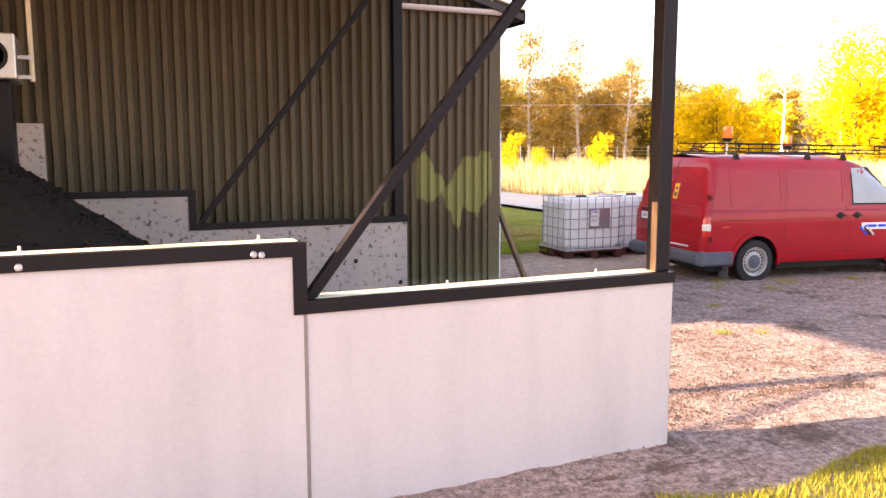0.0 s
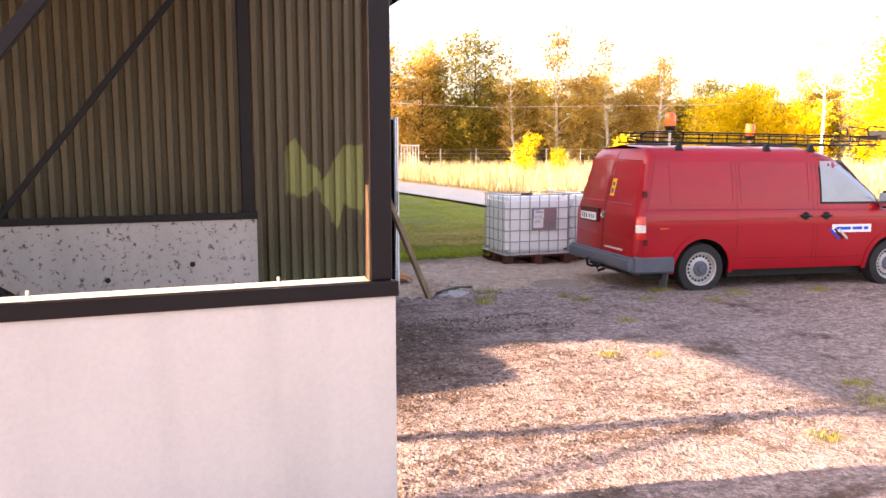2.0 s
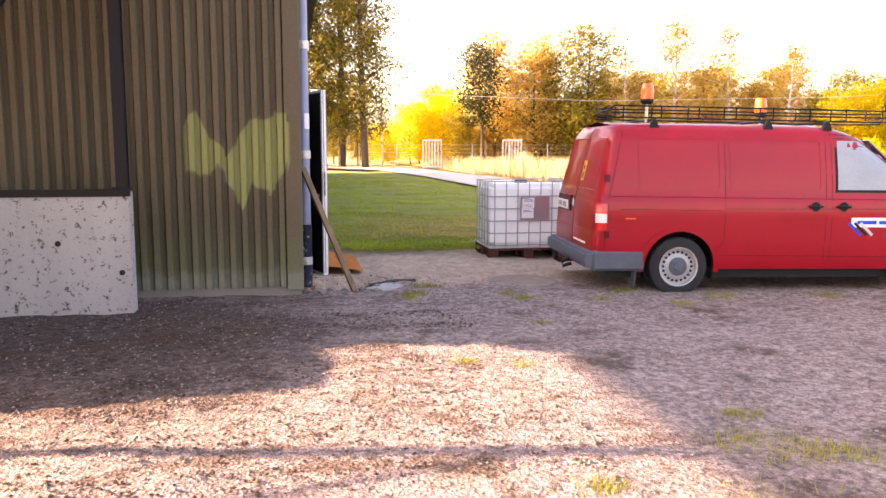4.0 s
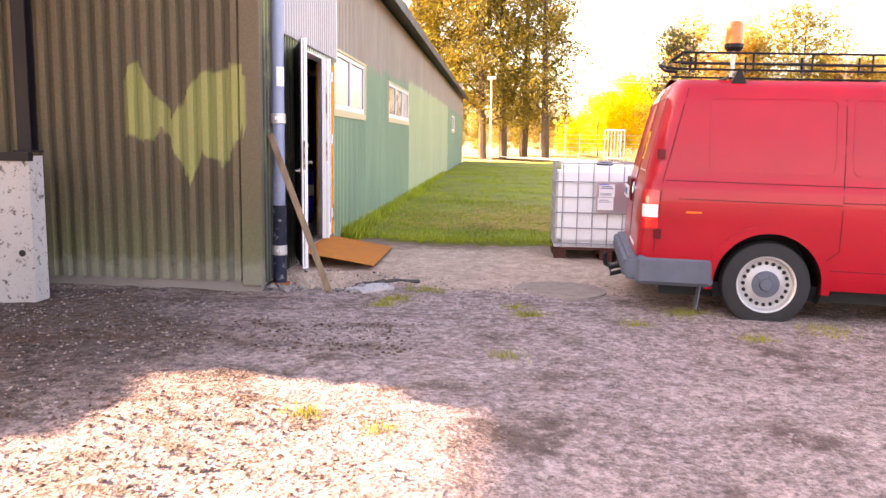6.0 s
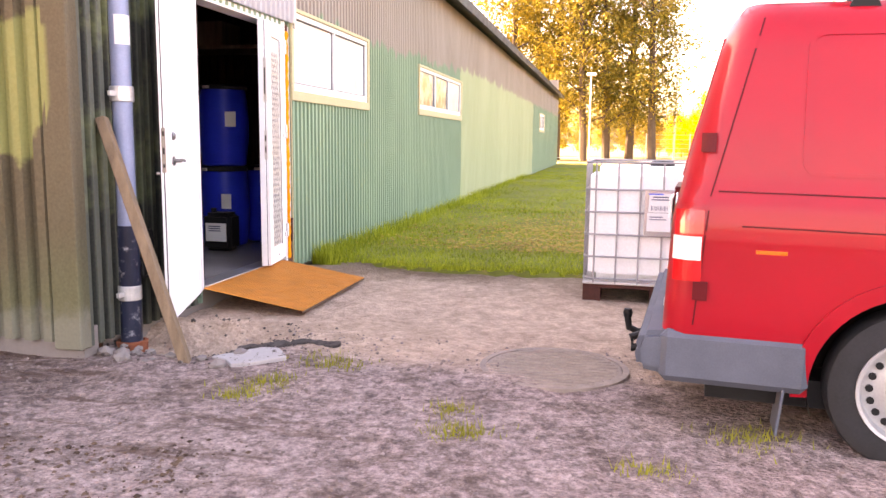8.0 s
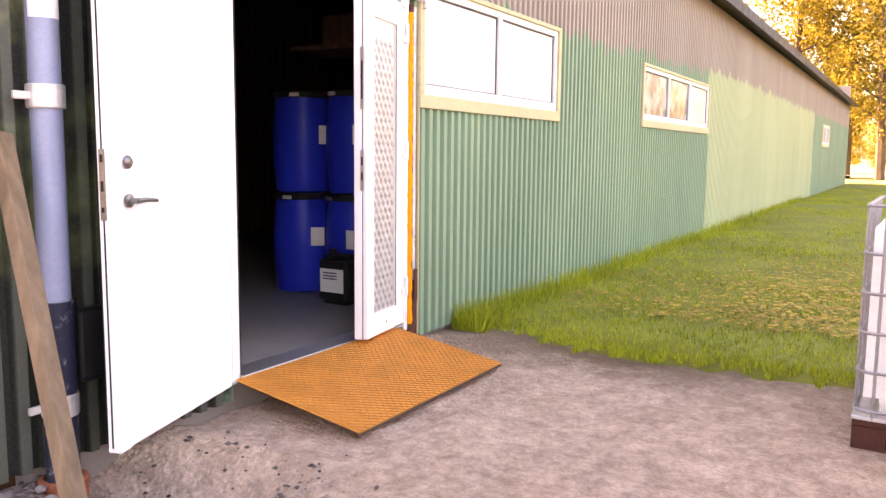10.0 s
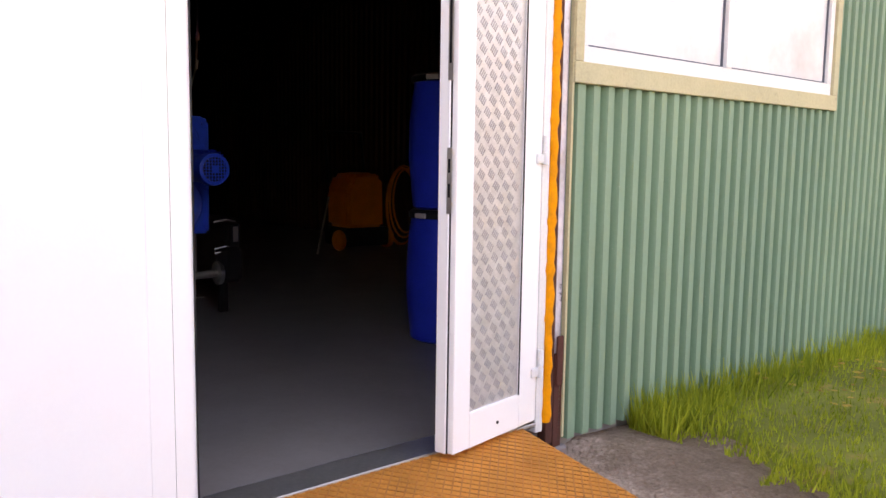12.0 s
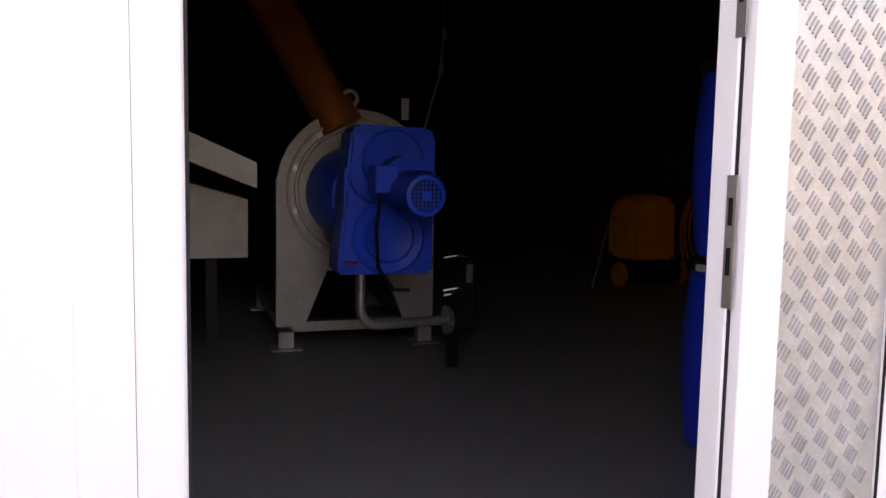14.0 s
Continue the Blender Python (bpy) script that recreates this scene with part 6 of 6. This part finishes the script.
M["leaf_gold"] = leaf_mat("gold_leaves", (0.4, 0.24, 0.05), (0.72, 0.5, 0.12), 0.45)
M["leaf_yellow"] = leaf_mat("yellow_leaves", (0.6, 0.42, 0.01), (0.8, 0.66, 0.02), 0.45)
M["leaf_olive"] = leaf_mat("olive_leaves", (0.13, 0.115, 0.015), (0.42, 0.32, 0.04), 0.4)
M["leaf_rust"] = leaf_mat("rust_leaves", (0.32, 0.15, 0.025), (0.6, 0.36, 0.06), 0.4)
M["leaf_alder"] = leaf_mat("alder_leaves", (0.09, 0.085, 0.015), (0.34, 0.25, 0.035), 0.3)
M["needle"] = leaf_mat("pine_needles", (0.03, 0.04, 0.012), (0.1, 0.1, 0.03), 0.1)
M["blade"] = leaf_mat("grass_blades", (0.12, 0.19, 0.012), (0.5, 0.52, 0.05), 0.4)
M["blade_sun"] = leaf_mat("autumn_grass_blades", (0.16, 0.17, 0.02), (0.4, 0.36, 0.05), 0.3)
M["straw"] = leaf_mat("dry_straw", (0.3, 0.22, 0.1), (0.62, 0.49, 0.28), 0.25)
M["leaf_fallen"] = leaf_mat("fallen_leaves", (0.22, 0.12, 0.02), (0.55, 0.36, 0.06), 0.1)
M["bark"] = worn("dark_bark", (0.09, 0.065, 0.045), 0.9, 0, 0.4, 3, 20, 0.4, (1, 1, 0.3))
M["birch_bark"] = worn("birch_bark", (0.5, 0.46, 0.42), 0.8, 0, 0.3, 2, 9, 0.2, (1, 1, 3), dirt=(0.06, 0.05, 0.05))


def tree(label, height, spread, leaf, bark, n, low=0.15, shape=1.0, size=0.2, seed=0, droop=0.0):
    """A tapered trunk with limbs, and leaves in ragged clumps along the twigs."""
    rng = random.Random(seed)
    t = thing("tree", label, "tree", at=Matrix.Identity(4))
    top = Vector((rng.uniform(-0.3, 0.3), rng.uniform(-0.3, 0.3), height))
    bm = bmesh.new()
    r0 = height * 0.013 + 0.04
    trunk_pt = lambda f: Vector((top.x * f + 0.15 * math.sin(f * 5 + seed), top.y * f + 0.12 * math.sin(f * 4), height * f))
    tube(bm, [trunk_pt(k / 10) for k in range(11)], [r0 * (1 - 0.92 * k / 10) for k in range(11)], 7)
    clumps = []
    limbs = 34
    for k in range(limbs):
        f = low + (0.97 - low) * (k + rng.random()) / limbs
        q = (f - low) / (1 - low)
        reach = spread * (math.sin(math.pi * min(1, q * 0.85 + 0.15)) ** 0.6) ** shape * rng.uniform(0.55, 1.1)
        a = k * 2.4 + rng.uniform(-0.5, 0.5)
        p0 = trunk_pt(f)
        p1 = p0 + Vector((math.cos(a) * reach, math.sin(a) * reach, reach * (0.55 - droop) * rng.uniform(0.5, 1.1)))
        mid = (p0 + p1) / 2 + Vector((0, 0, reach * 0.1))
        tube(bm, [p0, mid, p1], [r0 * 0.32 * (1 - f * 0.7), r0 * 0.2 * (1 - f * 0.7), 0.012], 5)
        for j in range(6):
            g = 0.25 + 0.8 * rng.random()
            c = p0.lerp(p1, g) + Vector((rng.gauss(0, 0.12), rng.gauss(0, 0.12), rng.gauss(0, 0.1))) * spread
            clumps.append((c, spread * rng.uniform(0.1, 0.24)))
    part("trunk", bm, bark, t)
    vs, fs = [], []
    for _ in range(n):
        c, r = clumps[rng.randrange(len(clumps))]
        p = c + Vector((rng.gauss(0, r), rng.gauss(0, r), rng.gauss(0, r * 0.8)))
        u = Vector((rng.gauss(0, 1), rng.gauss(0, 1), rng.gauss(0, 1))).normalized()
        w = u.orthogonal().normalized()
        s = size * rng.uniform(0.5, 1.2)
        k = len(vs)
        vs += [p - u * s, p + w * s * 0.45, p + u * s, p - w * s * 0.45]
        fs.append((k, k + 1, k + 2, k + 3))
    me = bpy.data.meshes.new("crown")
    me.from_pydata([tuple(v) for v in vs], [], fs)
    me.materials.append(M[leaf])
    ob = new("crown", me)
    ob.parent = t
    return t


def put(src, x, y, s, turn, sz=1.0, label=""):
    m = pose(x, y, -0.1, 0, 0, turn) @ Matrix.Diagonal((s, s, s * sz, 1))
    c = copy_thing(src, m)
    return tagged(c, label) if label else c


birch = tree("slender golden birch with a pale trunk and thin crown", 12, 2.3, "leaf_gold", "birch_bark", 2600, 0.12, 0.9, 0.16, 1)
gold = tree("dense golden yellow broadleaf tree in autumn colour", 11, 3.0, "leaf_gold", "bark", 6000, 0.1, 0.7, 0.2, 2)
bright = tree("rounded bright lemon-yellow tree in full sun", 10, 4.4, "leaf_yellow", "bark", 8000, 0.06, 0.55, 0.22, 3)
olive = tree("olive green and yellow broadleaf tree", 12, 3.3, "leaf_olive", "bark", 7500, 0.12, 0.6, 0.2, 4)
rust = tree("rusty orange thicket tree in autumn colour", 7.5, 2.7, "leaf_rust", "bark", 4500, 0.05, 0.6, 0.18, 5)
bare = tree("nearly bare thin birch with few leaves", 12, 1.6, "leaf_rust", "birch_bark", 420, 0.35, 0.8, 0.15, 6)
pine = tree("dark pine with flat layered branches", 11, 2.6, "needle", "bark", 3600, 0.35, 0.9, 0.2, 7, 0.45)
alder = tree("tall airy alder with a dark trunk, thinning leaves", 22, 3.6, "leaf_alder", "bark", 13000, 0.12, 0.8, 0.17, 8)
shrub = tree("low yellow-leaved shrub among the dry grass", 2.6, 0.9, "leaf_yellow", "bark", 1500, 0.04, 0.6, 0.09, 9)
birch.matrix_basis = pose(42, 64, -0.1)
gold.matrix_basis = pose(27.5, 73, -0.1, 0, 0, 40)
bright.matrix_basis = pose(58, 47, -0.1)
olive.matrix_basis = pose(31.8, 71, -0.1)
rust.matrix_basis = pose(35.5, 72, -0.1)
bare.matrix_basis = pose(54.5, 51.5, -0.1)
pine.matrix_basis = pose(22.3, 73, -0.1)
alder.matrix_basis = pose(7.5, 66, -0.1)
shrub.matrix_basis = pose(24.0, 44, -0.1)
for src, x, y, s, tn, sz in (
        (birch, 38.0, 66, 1.0, 70, 1.05), (birch, 46, 62, 0.85, 130, 1.0), (birch, 33.5, 66, 0.8, 10, 1.0), (birch, 30, 80, 1.0, 200, 1.1), (birch, 24.5, 80, 0.9, 20, 1.1),
        (gold, 41.0, 66.5, 0.85, 90, 0.9), (gold, 44.5, 64.5, 0.75, 180, 0.85), (gold, 24.6, 77, 1.0, 10, 1.1), (gold, 18.0, 82, 0.55, 60, 1.0), (gold, 37, 71, 0.85, 220, 0.9), (gold, 20.0, 85, 0.6, 110, 1.2),
        (bright, 49.5, 59, 0.62, 50, 0.95), (bright, 52.5, 57.5, 0.7, 150, 0.95), (bright, 56, 55, 0.6, 240, 0.9), (bright, 62.5, 43, 1.1, 100, 1.0), (bright, 68, 38, 1.0, 200, 1.0), (bright, 62, 50, 0.8, 300, 0.9),
        (bright, 16.5, 78, 0.5, 20, 1.05), (bright, 19.0, 80, 0.55, 120, 1.0), (bright, 21.5, 83, 0.6, 180, 1.15), (bright, 14.5, 84, 0.4, 300, 0.9),
        (olive, 47, 68, 0.72, 30, 0.75), (olive, 51, 65, 0.7, 60, 0.75), (olive, 55, 63, 0.7, 160, 0.7), (olive, 21.0, 75, 0.55, 200, 0.7), (olive, 58.5, 60, 0.68, 260, 0.72), (olive, 29.0, 76, 0.9, 100, 0.95),
        (bare, 60, 50, 0.85, 90, 1.0), (bare, 50, 62, 0.7, 180, 1.0),
        (alder, 10.8, 64, 0.95, 70, 1.0), (alder, 4.0, 68, 1.05, 140, 1.0), (alder, 0.5, 66, 1.0, 210, 1.0), (alder, 9.3, 70, 1.05, 300, 1.05), (alder, 6.0, 63, 0.9, 30, 1.0), (alder, 2.2, 72, 1.0, 100, 1.0), (alder, -3.5, 70, 1.0, 10, 1.0),
        (shrub, 30.0, 43, 0.9, 50, 1.1), (shrub, 27.5, 46.5, 0.7, 120, 1.0), (shrub, 36.5, 40.0, 0.8, 200, 1.0)):
    put(src, x, y, s, tn, sz)
for x, y, s in ((-6, 82, 1.0), (-1, 80, 0.9), (3, 84, 1.0), (7.5, 81, 0.9), (11.5, 80, 0.8), (9.5, 86, 1.0), (5.5, 78, 0.7), (0.8, 86, 1.0)):
    put(olive if int(x) % 2 else rust, x, y, s * 0.5, x * 50, 0.9)
rng = random.Random(21)
for k in range(64):
    f = k / 63
    x = 12 + 72 * f + rng.uniform(-1.5, 1.5)
    y = 92 - 60 * f ** 1.3 + rng.uniform(-3, 3)
    put(rng.choice((rust, gold, gold, olive, rust, birch, bright)), x, y, rng.uniform(0.65, 0.95) * (0.5 if f < 0.16 else 0.9), rng.random() * 360, rng.uniform(0.8, 1.0))


def blades(n, where, h, w, mat, name, label, category, seed, lean=0.5):
    """Grass blades as one mesh of thin triangles."""
    r = np.random.RandomState(seed)
    xyz = where(r, n)
    k = len(xyz)
    a = r.rand(k) * 2 * np.pi
    hh = h[0] + (h[1] - h[0]) * r.rand(k) ** 1.5
    d = np.stack([np.cos(a), np.sin(a), np.zeros(k)], 1)
    ww = (w * (0.6 + 0.8 * r.rand(k)))[:, None]
    tip = xyz + np.stack([r.randn(k) * lean * hh * 0.5, r.randn(k) * lean * hh * 0.5, hh], 1)
    v = np.empty((k * 3, 3))
    v[0::3], v[1::3], v[2::3] = xyz - d * ww, xyz + d * ww, tip
    me = bpy.data.meshes.new(name)
    me.from_pydata(v.tolist(), [], np.arange(k * 3).reshape(k, 3).tolist())
    me.materials.append(M[mat])
    return tagged(new(name, me), label, category, kind="stuff")


def on_lawn(r, n):
    x = 5.14 + r.rand(n) * 7.0
    y = 13.0 + 30 * r.rand(n) ** 2.2
    keep = [(a, b, lawn_z(a, b) - 0.012) for a, b in zip(x, y) if b > lawn_edge(a) - 0.1 + 0.12 * math.sin(a * 37) * math.sin(a * 11)]
    return np.array(keep)


blades(150000, on_lawn, (0.018, 0.065), 0.005, "blade", "lawn_grass", "short mown green grass with yellowing tips", "grass", 1)


def wall_foot(r, n):
    y = 13.3 + 20 * r.rand(n) ** 1.6
    x = SX + 0.04 + np.abs(r.randn(n)) * 0.12
    return np.array([(a, b, GZ) for a, b in zip(x, y)])


blades(9000, wall_foot, (0.06, 0.24), 0.006, "blade", "wall_grass", "longer green grass along the foot of the barn wall", "grass", 2)
me = lumps(9000, lambda r: (lambda x, y: (x, y, lawn_z(x, y) + 0.042))(r.gauss(8.0, 1.2), 14.2 + abs(r.gauss(0, 2.4))), (0.01, 0.035), 12, 0.25)
me.materials.append(M["leaf_fallen"])
tagged(new("fallen_leaves", me), "brown and yellow fallen leaves on the lawn", "leaves", kind="stuff")


def straw_at(r, n):
    x = 16 + 50 * r.rand(n) ** 1.2
    y = 22 + 44 * r.rand(n)
    return np.array([(a, b, -0.1) for a, b in zip(x, y) if a > 16.2 and a + b * 0.9 < 98])


blades(60000, straw_at, (0.4, 1.2), 0.03, "straw", "dry_grass", "tall dry straw-coloured grass in the field", "dry grass", 3, 0.6)


def verge(r, n):
    x = 2.9 + 6.5 * r.rand(n)
    y = 2.75 + 0.75 * r.rand(n) + 0.12 * np.sin(x * 3)
    return np.array([(a, b, ground_z(a, b) - 0.01) for a, b in zip(x, y)])


blades(34000, verge, (0.02, 0.08), 0.005, "blade_sun", "verge_grass", "sunlit yellow-green grass verge beside the yard", "grass", 4)
TUFTS = [(6.5, 9.92, 0.2), (6.3, 9.55, 0.16), (7.4, 9.05, 0.17), (6.2, 9.35, 0.14), (8.65, 9.25, 0.2), (9.6, 8.9, 0.25), (7.45, 4.75, 0.32), (7.8, 4.5, 0.25), (7.6, 5.2, 0.15), (7.0, 3.95, 0.3), (7.5, 3.8, 0.35), (6.4, 4.3, 0.15), (6.6, 6.4, 0.1), (6.2, 6.6, 0.1), (7.2, 7.8, 0.12), (10.8, 8.7, 0.2), (8.2, 8.8, 0.12), (7.3, 9.35, 0.1), (9.0, 8.6, 0.15)]
for k, (tx, ty, tr) in enumerate(TUFTS):
    blades(int(1500 * tr), lambda r, n: np.array([(a, b, ground_z(a, b) - 0.01) for a, b in zip(tx + r.randn(n) * tr * 0.5, ty + r.randn(n) * tr * 0.4)]), (0.012, 0.065), 0.004, "blade_sun", "grass_tuft", "small yellow-green grass tuft growing in the gravel", "grass", 40 + k)
# loose stones of the yard
M["pebble"] = worn("pinkish_pebbles", (0.25, 0.19, 0.175), 0.85, 0, 0.2, 5, 60, 0.2, island=0.4)
me = lumps(22000, lambda r: (lambda x, y: (x, y, ground_z(x, y) + 0.005))(r.uniform(0.8, 12.5), 4.0 + 6.6 * r.random()) , (0.004, 0.017), 5)
me.materials.append(M["pebble"])
tagged(new("loose_gravel", me), "loose pinkish grey gravel stones on the yard", "gravel", kind="stuff")
me = lumps(1500, lambda r: (lambda a, q: (lambda x, y: (x, y, ground_z(x, y) + 0.01))(5.6 + q * math.cos(a) * 0.6, 10.25 + q * math.sin(a) * 0.4))(r.random() * 6.3, abs(r.gauss(0, 0.6))), (0.004, 0.018), 6)
M["crumb"] = worn("dark_crumbled_asphalt", (0.075, 0.06, 0.055), 0.9, 0, 0.3, 9, 60, 0.3, island=0.6)
me.materials.append(M["crumb"])
tagged(new("asphalt_crumbs", me), "crumbled dark asphalt in the hollow by the door", "rubble", kind="stuff")
M["mud"] = worn("brown_mud", (0.1, 0.062, 0.042), 0.95, 0, 0.3, 6, 40, 0.3, island=0.5)
me = lumps(5000, lambda r: (lambda x, y: (x, y, ground_z(x, y) + 0.006))(r.uniform(3.6, 6.6), r.choice((4.7, 5.3, 5.9, 6.5, 8.4, 7.9)) + r.gauss(0, 0.16)), (0.004, 0.02), 9, 0.5)
me.materials.append(M["mud"])
tagged(new("mud_clods", me), "dark mud clods in tyre marks on the yard", "mud", kind="stuff")

# ---- fence, lamp post, poles ----
fen = thing("mesh_fence", "grey wire mesh fence at the wood's edge", "fence")
for k in range(15):
    x, y = 10.5 + k * 3.0, 66 - 0.55 * k
    part("post", tube(bmesh.new(), [(x, y, -0.1), (x, y, 1.9)], 0.04, 6), "galv", fen)
    if k:
        px, py = x - 3.0, y + 0.55
        bm = bmesh.new()
        for j in range(6):
            tube(bm, [(px, py, 0.2 + 0.32 * j), (x, y, 0.2 + 0.32 * j)], 0.012, 3, False)
        part("wire", bm, "galv", fen)
for gx, gy in ((14.4, 58.0), (19.8, 56.0)):
    gp = thing("gate_panel", "grey steel mesh gate panel by the track", "gate")
    bm = bmesh.new()
    for j in range(7):
        box(bm, (gx + j * 0.22, gy, 0.0), (gx + j * 0.22 + 0.05, gy + 0.05, 2.1))
    part("bars", bm, "galv", gp)
    part("rail", boxed((gx, gy - 0.02, 2.05), (gx + 1.4, gy + 0.07, 2.15)), "galv", gp)
    part("rail", boxed((gx, gy - 0.02, 0.15), (gx + 1.4, gy + 0.07, 0.25)), "galv", gp)
lp = thing("lamp_post", "slim pale street lamp post beside the barn end", "street lamp")
part("pole", tube(bmesh.new(), [(6.7, 55, -0.1), (6.7, 55, 5.2)], 0.04, 8), "cream", lp)
part("lamp_head", boxed((6.45, 54.8, 5.15), (7.0, 55.2, 5.32), 0.05), "label", lp)
up = thing("utility_pole", "thin grey utility pole at the wood edge", "pole")
part("pole", tube(bmesh.new(), [(12.6, 68, -0.1), (12.6, 68, 6.2)], 0.08, 8), "cream", up)
wl = thing("overhead_wire", "thin overhead wire from the utility pole", "wire")
part("wire", tube(bmesh.new(), [(12.6, 68, 6.1), (30, 64, 5.4), (48, 58, 5.6), (80, 48, 7.0)], 0.02, 4), "galv", wl)
